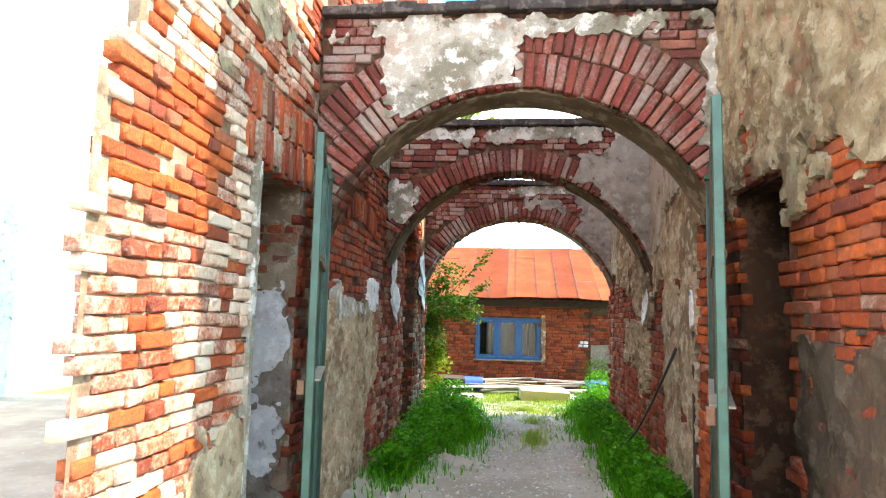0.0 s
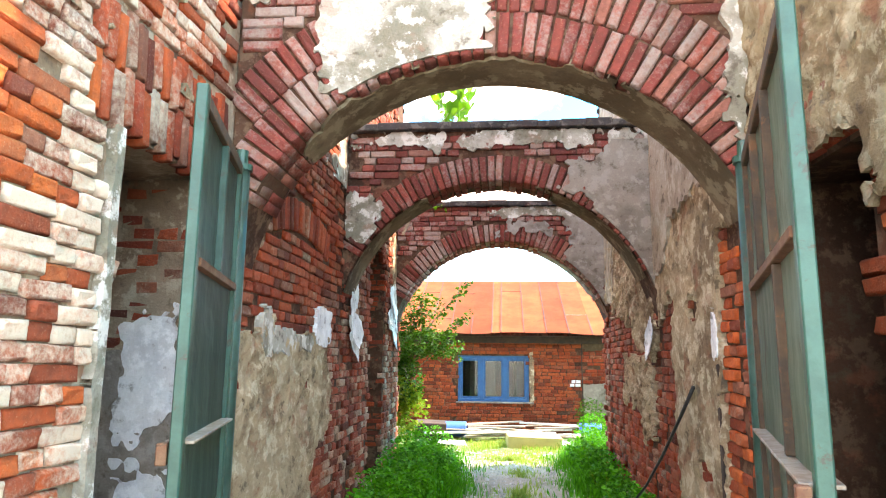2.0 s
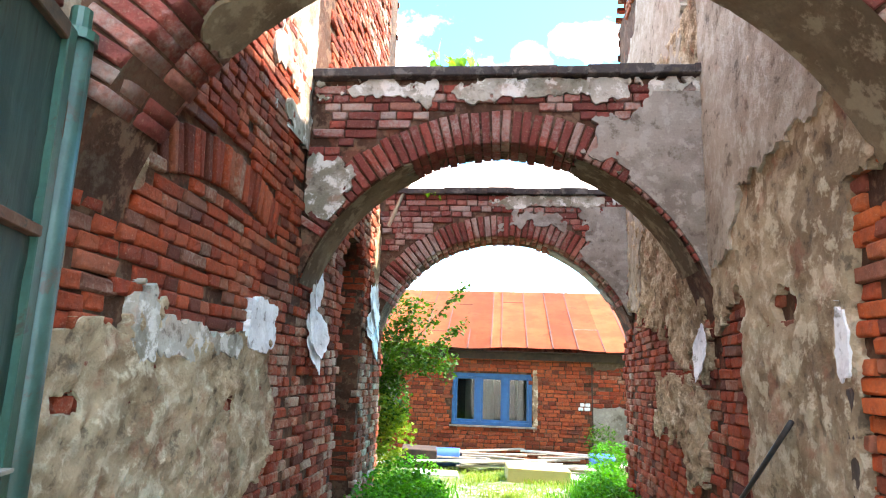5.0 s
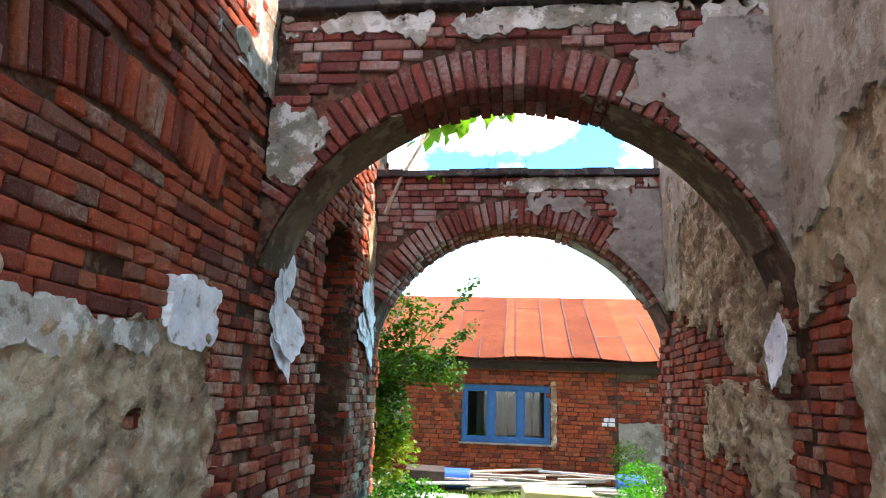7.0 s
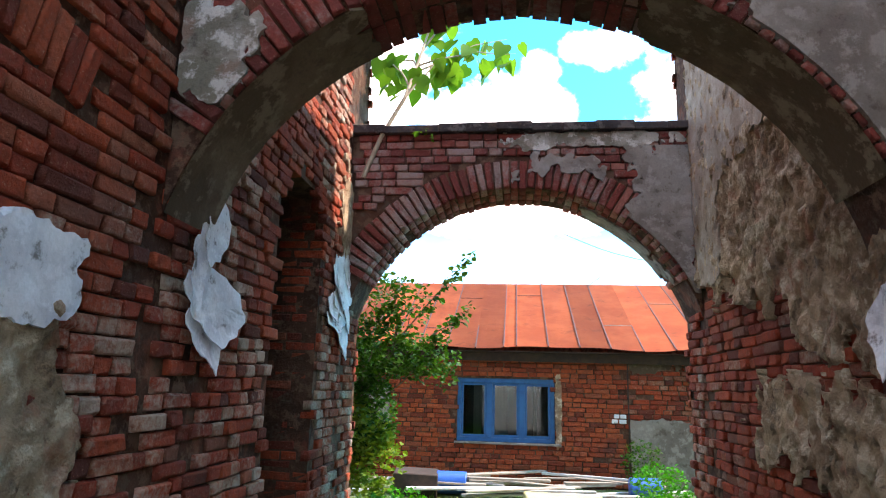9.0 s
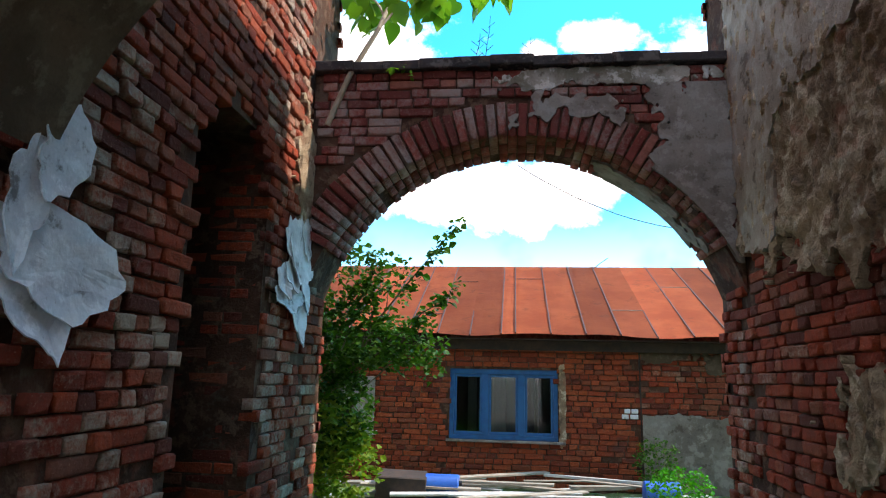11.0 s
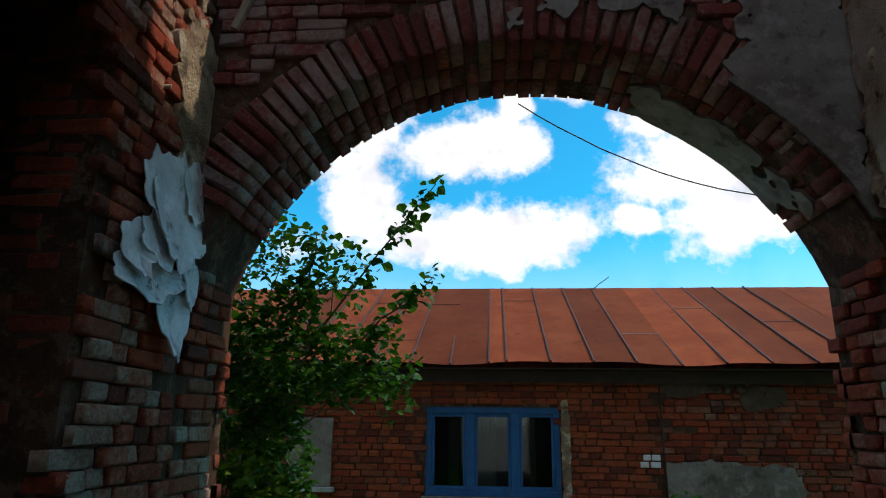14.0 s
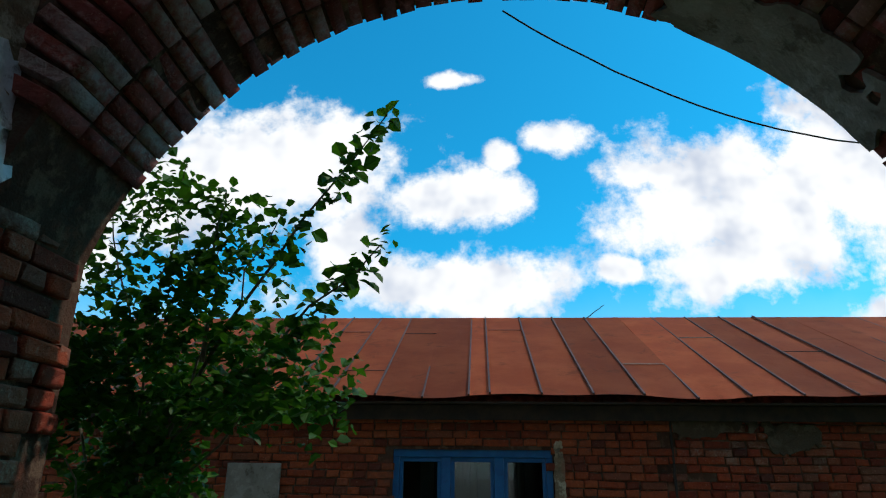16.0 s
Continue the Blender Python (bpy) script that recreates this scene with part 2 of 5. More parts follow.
M_PLANK_DARK = plain("grey_wood_plank", (0.24, 0.20, 0.16), (0.33, 0.29, 0.24), 8, 0.85, 0.0, None, 0.002, 0.4)
M_YELLOW = plain("yellow_board", (0.60, 0.46, 0.20), (0.52, 0.40, 0.18), 5, 0.8)
M_BLUE_PLASTIC = plain("blue_plastic", (0.02, 0.10, 0.42), (0.03, 0.14, 0.5), 4, 0.35)
M_PLASTER_PALE = plaster_material("bleached_smooth_render", (0.377, 0.317, 0.255), (0.289, 0.232, 0.179), (0.453, 0.403, 0.341), 0.1, 0.012)
M_BROWN_DARK = plaster_material("dark_brown_render", (0.105, 0.0713, 0.0496), (0.0558, 0.0372, 0.026), (0.149, 0.112, 0.0806), 0.2, 0.02)
# lobby lining: the doorway's shade is put into this near-black colour
M_LOBBY_SHADE = plaster_material("lobby_shade_render", (0.021, 0.0168, 0.0144), (0.012, 0.0102, 0.0084), (0.036, 0.03, 0.024), 0.1)
M_CABLE = plain("black_rubber", (0.012, 0.012, 0.013), (0.03, 0.025, 0.025), 20, 0.5)
M_STONE = plain("grey_gravel", (0.32, 0.30, 0.27), (0.48, 0.45, 0.41), 9, 0.9, 0.0, None, 0.003, 0.5)
M_TWIG = plain("dead_black_twig", (0.03, 0.022, 0.018), (0.06, 0.045, 0.03), 30, 0.9)


def leaf_material(name, a, b, glow=0.45):
    m, nt, bsdf, pos = material(name)
    col = mix_node(nt, random_of(nt), a, b)
    col = mix_node(nt, math_node(nt, "MULTIPLY", step_node(nt, noise_node(nt, pos, 3.0, 4), 0.45, 0.7), 0.6), col, a)
    link(nt, col, bsdf.inputs["Base Color"])
    bsdf.inputs["Roughness"].default_value = 0.5
    bsdf.inputs["Specular IOR Level"].default_value = 0.2
    tr = nt.nodes.new("ShaderNodeBsdfTranslucent")
    link(nt, mix_node(nt, 1.0, col, (1.5, 1.5, 0.6), "MULTIPLY"), tr.inputs[0])
    mx = nt.nodes.new("ShaderNodeMixShader")
    mx.inputs[0].default_value = glow
    link(nt, bsdf.outputs[0], mx.inputs[1])
    link(nt, tr.outputs[0], mx.inputs[2])
    link(nt, mx.outputs[0], nt.nodes["Material Output"].inputs[0])
    return m


M_LEAF = leaf_material("shrub_leaf", (0.0187, 0.066, 0.0068), (0.0595, 0.158, 0.0127), 0.35)
# light on the shrub's lower leaves is put into this yellow-green
M_LEAF_LIT = leaf_material("lit_yellow_green_leaf", (0.10, 0.19, 0.02), (0.21, 0.27, 0.03))
M_LEAF_BIG = leaf_material("large_green_leaf", (0.07, 0.19, 0.02), (0.13, 0.27, 0.03), 0.55)
M_GRASS = leaf_material("grass_blade", (0.012, 0.13, 0.004), (0.06, 0.33, 0.01), 0.35)
M_GRASS_DRY = leaf_material("pale_grass_blade", (0.14, 0.25, 0.04), (0.28, 0.36, 0.09), 0.35)


def glass_material():
    m, nt, bsdf, pos = material("window_glass")
    out = nt.nodes["Material Output"]
    g, t, mx = nt.nodes.new("ShaderNodeBsdfGlossy"), nt.nodes.new("ShaderNodeBsdfTransparent"), nt.nodes.new("ShaderNodeMixShader")
    g.inputs["Roughness"].default_value = 0.03
    t.inputs[0].default_value = (0.75, 0.8, 0.78, 1)
    fr = nt.nodes.new("ShaderNodeFresnel")
    fr.inputs[0].default_value = 1.5
    link(nt, fr.outputs[0], mx.inputs[0])
    link(nt, t.outputs[0], mx.inputs[1])
    link(nt, g.outputs[0], mx.inputs[2])
    link(nt, mx.outputs[0], out.inputs[0])
    return m


M_GLASS = glass_material()


def ground_material():
    m, nt, bsdf, pos = material("trodden_earth")
    big, mid, fine = noise_node(nt, pos, 0.9, 6, 0.6), noise_node(nt, pos, 8, 6, 0.7), noise_node(nt, pos, 70, 5, 0.7)
    col = mix_node(nt, step_node(nt, big, 0.35, 0.65), (0.30, 0.255, 0.20), (0.43, 0.375, 0.31))
    col = mix_node(nt, math_node(nt, "MULTIPLY", step_node(nt, mid, 0.55, 0.68), 0.7), col, (0.48, 0.45, 0.41))
    col = mix_node(nt, math_node(nt, "MULTIPLY", step_node(nt, fine, 0.6, 0.75), 0.6), col, (0.07, 0.06, 0.05))
    sep = nt.nodes.new("ShaderNodeSeparateXYZ")
    link(nt, pos, sep.inputs[0])
    # turf in the yard behind the passage
    turf = math_node(nt, "MULTIPLY", step_node(nt, math_node(nt, "ADD", sep.outputs[1], math_node(nt, "MULTIPLY", big, 4.0)), 12.6, 14.2), step_node(nt, mid, 0.3, 0.5))
    col = mix_node(nt, turf, col, (0.09, 0.15, 0.035))
    link(nt, col, bsdf.inputs["Base Color"])
    bsdf.inputs["Roughness"].default_value = 0.95
    bump(nt, bsdf, math_node(nt, "ADD", mid, fine), 1.0, 0.02)
    return m


M_GROUND = ground_material()


# ---- building helpers ----
XL, XR = -1.5, 1.46          # faces of the passage walls at the gate
XB = 1.565                   # face of the shaded wall further in
TOP = 6.9                    # height of the passage walls


def mesh_of(name, verts, faces, mat, smooth=False):
    me = bpy.data.meshes.new(name)
    me.from_pydata([tuple(v) for v in verts], [], faces)
    me.materials.append(mat)
    if smooth:
        # bricks keep a flat face between their rounded edges
        me.polygons.foreach_set("use_smooth", [smooth != "edges" or len(faces) < 13 or i % 13 != 0 for i in range(len(me.polygons))])
    me.update()
    return me


def part(name, bm, mat, parent=None, label="", smooth=False):
    me = bpy.data.meshes.new(name)
    bmesh.ops.recalc_face_normals(bm, faces=bm.faces)
    bm.to_mesh(me)
    bm.free()
    me.materials.append(mat)
    if smooth:
        me.polygons.foreach_set("use_smooth", [True] * len(me.polygons))
    ob = new(name, me)
    if parent:
        ob.parent = parent
    return tagged(ob, label)


def add_box(bm, x0, x1, y0, y1, z0, z1, m=None, bevel=0.0):
    r = bmesh.ops.create_cube(bm, size=1, matrix=Matrix.LocRotScale(((x0 + x1) / 2, (y0 + y1) / 2, (z0 + z1) / 2), None, (x1 - x0, y1 - y0, z1 - z0)))
    vs = r["verts"]
    if bevel:
        es = list({e for v in vs for e in v.link_edges})
        b = bmesh.ops.bevel(bm, geom=es, offset=bevel, segments=1, affect="EDGES")
        vs = list({v for f in b["faces"] for v in f.verts} | {v for v in vs if v.is_valid})
    if m:
        bmesh.ops.transform(bm, matrix=m, verts=vs)
    return bm


def box_part(name, mat, parent, x0, x1, y0, y1, z0, z1, bevel=0.004, m=None, label=""):
    return part(name, add_box(bmesh.new(), x0, x1, y0, y1, z0, z1, m, bevel), mat, parent, label)


def tube(bm, pts, r0, r1, sides=7):
    """A tapering tube along points."""
    pts = [Vector(p) for p in pts]
    rings = []
    for i, p in enumerate(pts):
        d = (pts[min(i + 1, len(pts) - 1)] - pts[max(i - 1, 0)]).normalized()
        a = d.orthogonal().normalized()
        b = d.cross(a)
        r = r0 + (r1 - r0) * i / (len(pts) - 1)
        rings.append([bm.verts.new(p + r * (math.cos(k * math.tau / sides) * a + math.sin(k * math.tau / sides) * b)) for k in range(sides)])
    for q, s in zip(rings, rings[1:]):
        for k in range(sides):
            bm.faces.new((q[k], q[(k + 1) % sides], s[(k + 1) % sides], s[k]))
    bm.faces.new(rings[0])
    bm.faces.new(list(reversed(rings[-1])))


def bent(a, b, n=6, wob=0.03, sag=0.0, seed=0):
    rg = random.Random(seed)
    a, b = Vector(a), Vector(b)
    out = []
    for i in range(n + 1):
        t = i / n
        p = a.lerp(b, t) + Vector((0, 0, -sag * 4 * t * (1 - t)))
        if 0 < i < n:
            p += Vector([rg.uniform(-wob, wob) for _ in range(3)])
        out.append(p)
    return out


# wall planes: u along the wall, v up, w out of its face
def left_map(u, v, w):
    return (XL + w, u, v)


def right_map(u, v, w):
    return (XR - w, u, v)


def middle_map(u, v, w):
    return (XR + (XB - XR) * (u - 4.9) / 2.8 - w, u, v)


def back_map(u, v, w):
    return (XB - w, u, v)


def front_map(y):
    return lambda u, v, w: (u, y - w, v)


def axes(mp):
    o = Vector(mp(0, 0, 0))
    return o, Vector(mp(1, 0, 0)) - o, Vector(mp(0, 1, 0)) - o, Vector(mp(0, 0, 1)) - o


# a worn brick in a unit box: face towards +w, edges rounded and knocked off unevenly
BRICK_FACES = [(0, 1, 2, 3)] + [(4 * k + i, 4 * k + 4 + i, 4 * k + 4 + (i + 1) % 4, 4 * k + (i + 1) % 4) for k in range(3) for i in range(4)]


def brick_verts(lu, lv, depth, rg, worn=0.008):
    out = []
    knocked = rg.randrange(4) if rg.random() < 0.5 else -1
    for ring, w, inset in ((0, 0.0, worn * 1.15), (1, -0.005, worn * 0.4), (2, -0.016, 0.0), (3, -depth, 0.0)):
        for k, (su, sv) in enumerate(((-1, -1), (1, -1), (1, 1), (-1, 1))):
            c = [inset * rg.uniform(0.6, 1.5) + rg.uniform(-0.002, 0.003) for _ in range(2)]
            if k == knocked and ring < 2:
                c = [c[0] + 0.012, c[1] + 0.007]
            out.append((su * (lu / 2 - c[0]), sv * (lv / 2 - c[1]), w + (rg.uniform(-0.006, 0.005) if ring == 0 else 0)))
    return np.array(out)


RG = random.Random(7)
UNIT = {n: [brick_verts(l, h, d, RG) for _ in range(9)] for n, l, h, d in
        (("stretcher", 0.252, 0.068, 0.07), ("header", 0.124, 0.068, 0.07), ("soldier", 0.067, 0.252, 0.07))}
SHARED = {}


def shared_brick(kind, i, mat):
    key = (kind, i, mat.name)
    if key not in SHARED:
        SHARED[key] = mesh_of("brick", UNIT[kind][i], BRICK_FACES, mat, "edges")
    return SHARED[key]


class Courses:
    """Gathers the bricks of one wall, then builds the near ones singly and the rest joined."""

    def __init__(self, parent, mp, mat):
        self.parent, self.mp, self.mat, self.items = parent, mp, mat, []

    def put(self, kind, u, v, w=0.0, turn=0.0, mat=None, stretch=1.0):
        self.items.append((kind, RG.randrange(9), u, v, w, turn, mat or self.mat, stretch))

    def lay(self, u0, u1, v0, v1, skip=None, mat_of=None, proud=0.006, pitch=0.0735, miss=0.0, wave=0.006):
        row, v = 0, v0 + pitch / 2
        while v < v1:
            u = u0 + RG.uniform(-0.13, 0.0)
            while u < u1:
                kind = "header" if RG.random() < (0.5 if row % 2 else 0.78) else "stretcher"
                n = 0.122 if kind == "header" else 0.252
                c = u + n / 2
                if c - n / 2 > u0 - 0.03 and c + n / 2 < u1 + 0.03 and not (skip and skip(c, v)) and RG.random() >= miss:
                    self.put(kind, c, v + wave * (math.sin(u * 2.1 + v) + 0.6 * math.sin(u * 5.3 + v * 3)) + RG.uniform(-0.003, 0.003), RG.uniform(-proud, proud), RG.uniform(-0.02, 0.02), mat_of(c, v) if mat_of else None, RG.uniform(0.95, 1.01))
                u += n + RG.uniform(0.005, 0.012)
            v += pitch
            row += 1

    def build(self, near=None, most=290):
        o, eu, ev, ew = axes(self.mp)
        hand = eu.cross(ev).dot(ew)
        joined = {}
        count = 0
        for kind, i, u, v, w, turn, mat, stretch in self.items:
            if near and count < most and near[0] <= u <= near[1] and near[2] <= v <= near[3]:
                count += 1
                ob = new("brick", shared_brick(kind, i, mat))
                cu = eu if hand > 0 else -eu
                m = Matrix((cu, ev, ew)).transposed().to_4x4() @ Matrix.Rotation(turn * (1 if hand > 0 else -1), 4, "Z") @ Matrix.Diagonal((stretch, 1, 1, 1))
                m.translation = o + eu * u + ev * v + ew * w
                ob.matrix_basis = m
                ob.parent = self.parent
            else:
                joined.setdefault(mat.name, (mat, []))[1].append((kind, i, u, v, w, turn, stretch))
        E = np.array((eu, ev, ew))
        for mat, items in joined.values():
            vs, fs = [], []
            for k, (kind, i, u, v, w, turn, stretch) in enumerate(items):
                p = UNIT[kind][i] * (stretch, 1, 1)
                c, s = math.cos(turn), math.sin(turn)
                q = np.stack([p[:, 0] * c - p[:, 1] * s + u, p[:, 0] * s + p[:, 1] * c + v, p[:, 2] + w], 1)
                vs.append(q @ E + np.array(o))
                fs += [tuple(16 * k + a for a in (f if hand > 0 else f[::-1])) for f in BRICK_FACES]
            ob = new("brickwork", mesh_of("brickwork", np.concatenate(vs), fs, mat, "edges"))
            ob.parent = self.parent
            tagged(ob, kind="stuff")


def fbm(u, v, k, s):
    return noise.fractal(Vector((u * k + s * 7.3, v * k - s * 3.1, s)), 0.7, 2.0, 5)


def coat(name, parent, mp, u0, u1, v0, v1, field, mat, step=0.03, thick=0.018, rough=0.006, label="", flip=False, seed=1.0, hack=0.0):
    """A coat of plaster where field(u, v) > 0: cut along the zero line, with a broken edge that goes back to the wall."""
    nu, nv = max(2, int((u1 - u0) / step)), max(2, int((v1 - v0) / step))
    us, vs_ = np.linspace(u0, u1, nu + 1), np.linspace(v0, v1, nv + 1)
    F = [[field(u, v) for v in vs_] for u in us]
    verts, index, faces, rims = [], {}, [], []

    def vert(u, v, w):
        key = (round(u, 4), round(v, 4), w)
        if key not in index:
            h = w if w <= 0 else thick + rough * (0.7 * fbm(u, v, 2.3, seed + 5) + fbm(u, v, 6.0, seed) + 0.6 * noise.noise((u * 21, v * 21, seed)))
            if hack and w > 0:
                h += hack * (noise.noise((u * 15 + 2 * noise.noise((u * 3, v * 3, 2)), v * 6.5, seed)) + 0.8 * noise.noise((u * 31, v * 14, seed + 2)))
            index[key] = len(verts)
            verts.append(mp(u, v, h if w > 0 else -0.03))
        return index[key]

    for i in range(nu):
        for j in range(nv):
            cs = ((i, j), (i + 1, j), (i + 1, j + 1), (i, j + 1))
            fv = [F[a][b] for a, b in cs]
            if max(fv) <= 0:
                continue
            poly = []
            for k in range(4):
                (a, b), (c, d) = cs[k], cs[(k + 1) % 4]
                f0, f1 = fv[k], fv[(k + 1) % 4]
                if f0 > 0:
                    poly.append((us[a], vs_[b], False))
                if (f0 > 0) != (f1 > 0):
                    t = min(max(f0 / (f0 - f1), 0.04), 0.96)
                    poly.append((us[a] + t * (us[c] - us[a]), vs_[b] + t * (vs_[d] - vs_[b]), True))
            if len(poly) < 3:
                continue
            ids = [vert(p[0], p[1], 1) for p in poly]
            if len(set(ids)) < 3:
                continue
            faces.append(tuple(ids[::-1] if flip else ids))
            for k in range(len(poly)):
                p, q = poly[k], poly[(k + 1) % len(poly)]
                if p[2] and q[2]:
                    quad = (vert(p[0], p[1], 2), vert(p[0], p[1], 0), vert(q[0], q[1], 0), vert(q[0], q[1], 2))
                    if len(set(quad)) == 4:
                        faces.append(quad[::-1] if flip else quad)
    if not faces:
        return None
    ob = new(name, mesh_of(name, verts, faces, mat, True))
    ob.parent = parent
    return tagged(ob, label)


def blobs(plus, minus=(), ragged=0.3, k=2.6, seed=0.0, base=-9.0, drip=1.0):
    """A field from rounded patches (centre, half sizes), with a ragged edge."""
    def f(u, v):
        best = base
        for cu, cv, ru, rv in plus:
            d = 1 - (((u - cu) / ru) ** 4 + ((v - cv) / rv) ** 4) ** 0.25
            best = max(best, d * min(ru, rv) * 2.2)
        for cu, cv, ru, rv in minus:
            d = 1 - (((u - cu) / ru) ** 4 + ((v - cv) / rv) ** 4) ** 0.25
            best = min(best, -d * min(ru, rv) * 2.2)
        if best < -1.5:
            return best
        u, v = u * drip, v / drip
        return best + ragged * (fbm(u, v, k, seed) + 0.45 * fbm(u, v, k * 4.3, seed + 3))
    return f


def core(name, boxes, mat, label):
    bm = bmesh.new()
    for b in boxes:
        add_box(bm, *b)
    return tagged(part(name, bm, mat), label, "wall", kind="structure")


# ---- ground ----
def build_ground():
    xs = sorted(set([-400, -120, -40, -15, -8, -5] + [round(-3 + 0.12 * i, 3) for i in range(51)] + [5, 8, 15, 40, 120, 400]))
    ys = sorted(set([-300, -80, -20, -6, -2] + [round(-1 + 0.15 * i, 3) for i in range(121)] + [19, 24, 40, 100, 300, 900]))
    vs = []
    for y in ys:
        for x in xs:
            near = abs(x) < 3.2 and -1 < y < 17.2
            z = 0.035 * fbm(x, y, 0.9, 4) + 0.012 * fbm(x, y, 4.0, 6) - 0.03 * math.exp(-((abs(x - 0.35) - 0.75) / 0.3) ** 2) if near else -0.02
            vs.append((x, y, z))
    n = len(xs)
    fs = [(j * n + i, j * n + i + 1, (j + 1) * n + i + 1, (j + 1) * n + i) for j in range(len(ys) - 1) for i in range(n - 1)]
    tagged(new("ground", mesh_of("ground", vs, fs, M_GROUND, True)), "trodden earth track with gravel and grass", "ground", kind="structure")


build_ground()

# ---- passage walls ----
T = 0.6   # their thickness
D1, D2 = (3.65, 4.46), (8.93, 9.88)   # doorways in the wall on the sunny side
C = 0.028


def left_wall_cores():
    x0, x1 = XL - T, XL - C
    w1 = core("wall_left_front", [(x0, x1, 3.0, D1[0], -0.2, 2.46), (x0, x1, D1[1], 4.9, -0.2, 2.46), (x0, x1, 3.2, 4.9, 2.46, TOP),
                                  (x0 - 0.3, x0, 3.48, D1[0], -0.2, 2.6), (x0 - 0.3, x0, D1[1], 4.9, -0.2, 2.6), (x0 - 0.36, x0 - 0.3, 3.48, 4.9, -0.2, 2.6), (x0 - 0.3, x0, D1[0], D1[1], 2.46, 2.6)],
              M_MORTAR_PALE, "broken lime-washed brick wall with a doorway")
    # broken end: the outer leaf stands forward, the inner one has fallen
    for a, b, v0, v1 in ((2.17, 3.0, -0.2, 2.46), (2.34, 3.2, 2.46, TOP)):
        lean = 0.0 if v0 < 0 else 0.9
        vs = [(x1, a, v0), (x1, b, v0), (x0, b, v0), (x0, b - 0.02, v0), (x1, min(a + lean, b - 0.1), v1), (x1, b, v1), (x0, b, v1), (x0, b - 0.02, v1)]
        end = new("broken_end", mesh_of("broken_end", vs, [(0, 1, 5, 4), (1, 2, 6, 5), (2, 3, 7, 6), (3, 0, 4, 7), (4, 5, 6, 7), (0, 3, 2, 1)], M_MORTAR_PALE))
        end.parent = w1
    w2 = core("wall_left_middle", [(x0, x1, 4.9, 7.7, -0.2, TOP)], M_MORTAR, "red brick wall with decayed plaster below")
    w3 = core("wall_left_back", [(x0, x1, 7.7, D2[0], -0.2, 2.9), (x0, x1, D2[1], 11.2, -0.2, 2.9), (x0, x1, 7.7, 11.2, 2.9, TOP)],
              M_MORTAR, "red brick wall with a tall dark doorway")
    # near-black lining carries the shade of the deep doorway
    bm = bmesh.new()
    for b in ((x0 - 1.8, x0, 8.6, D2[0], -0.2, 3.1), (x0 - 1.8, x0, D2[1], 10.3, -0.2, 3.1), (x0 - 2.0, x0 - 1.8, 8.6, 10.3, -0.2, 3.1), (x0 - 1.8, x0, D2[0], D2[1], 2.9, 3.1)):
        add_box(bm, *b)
    part("dark_lobby", bm, M_LOBBY_SHADE, w3, "lobby behind the doorway, shade painted dark on its walls")
    return w1, w2, w3


def right_wall_cores():
    x0, x1 = XR + C, XR + T
    d = (3.72, 4.5)
    # unseen top is lower before 3.3 to let sun onto the left wall
    w1 = core("wall_right_front", [(x0, x1, 2.42, d[0], -0.2, 2.4), (x0, x1, d[1], 4.9, -0.2, 2.4), (x0, x1, 2.42, 3.3, 2.4, 4.05), (x0, x1, 3.3, 4.9, 2.4, TOP),
                                   ],
              M_MORTAR, "shaded brick wall with rough tan plaster")
    # same dark lining paints the shade inside this recess
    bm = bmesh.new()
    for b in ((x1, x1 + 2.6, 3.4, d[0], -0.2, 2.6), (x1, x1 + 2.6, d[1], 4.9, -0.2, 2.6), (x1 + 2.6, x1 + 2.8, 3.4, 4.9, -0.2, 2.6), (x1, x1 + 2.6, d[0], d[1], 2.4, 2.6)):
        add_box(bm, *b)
    part("dark_lobby", bm, M_LOBBY_SHADE, w1, "lobby behind the doorway, shade painted dark on its walls")
    w2 = core("wall_right_middle", [(x0, x1, 4.9, 7.7, -0.2, TOP)], M_MORTAR, "plastered brick wall with a square hole")
    for v in w2.data.vertices:
        if v.co.y > 7 and v.co.x < XR + 0.2:
            v.co.x += XB - XR
    # out-of-view top cut down past 10.3 so sun reaches the opposite wall
    w3 = core("wall_right_back", [(XB + C, x1, 7.7, 10.3, -0.2, TOP), (XB + C, x1, 10.3, 11.2, -0.2, 6.3)], M_MORTAR, "red brick wall with peeling plaster above")
    return w1, w2, w3


WL1, WL2, WL3 = left_wall_cores()
WR1, WR2, WR3 = right_wall_cores()


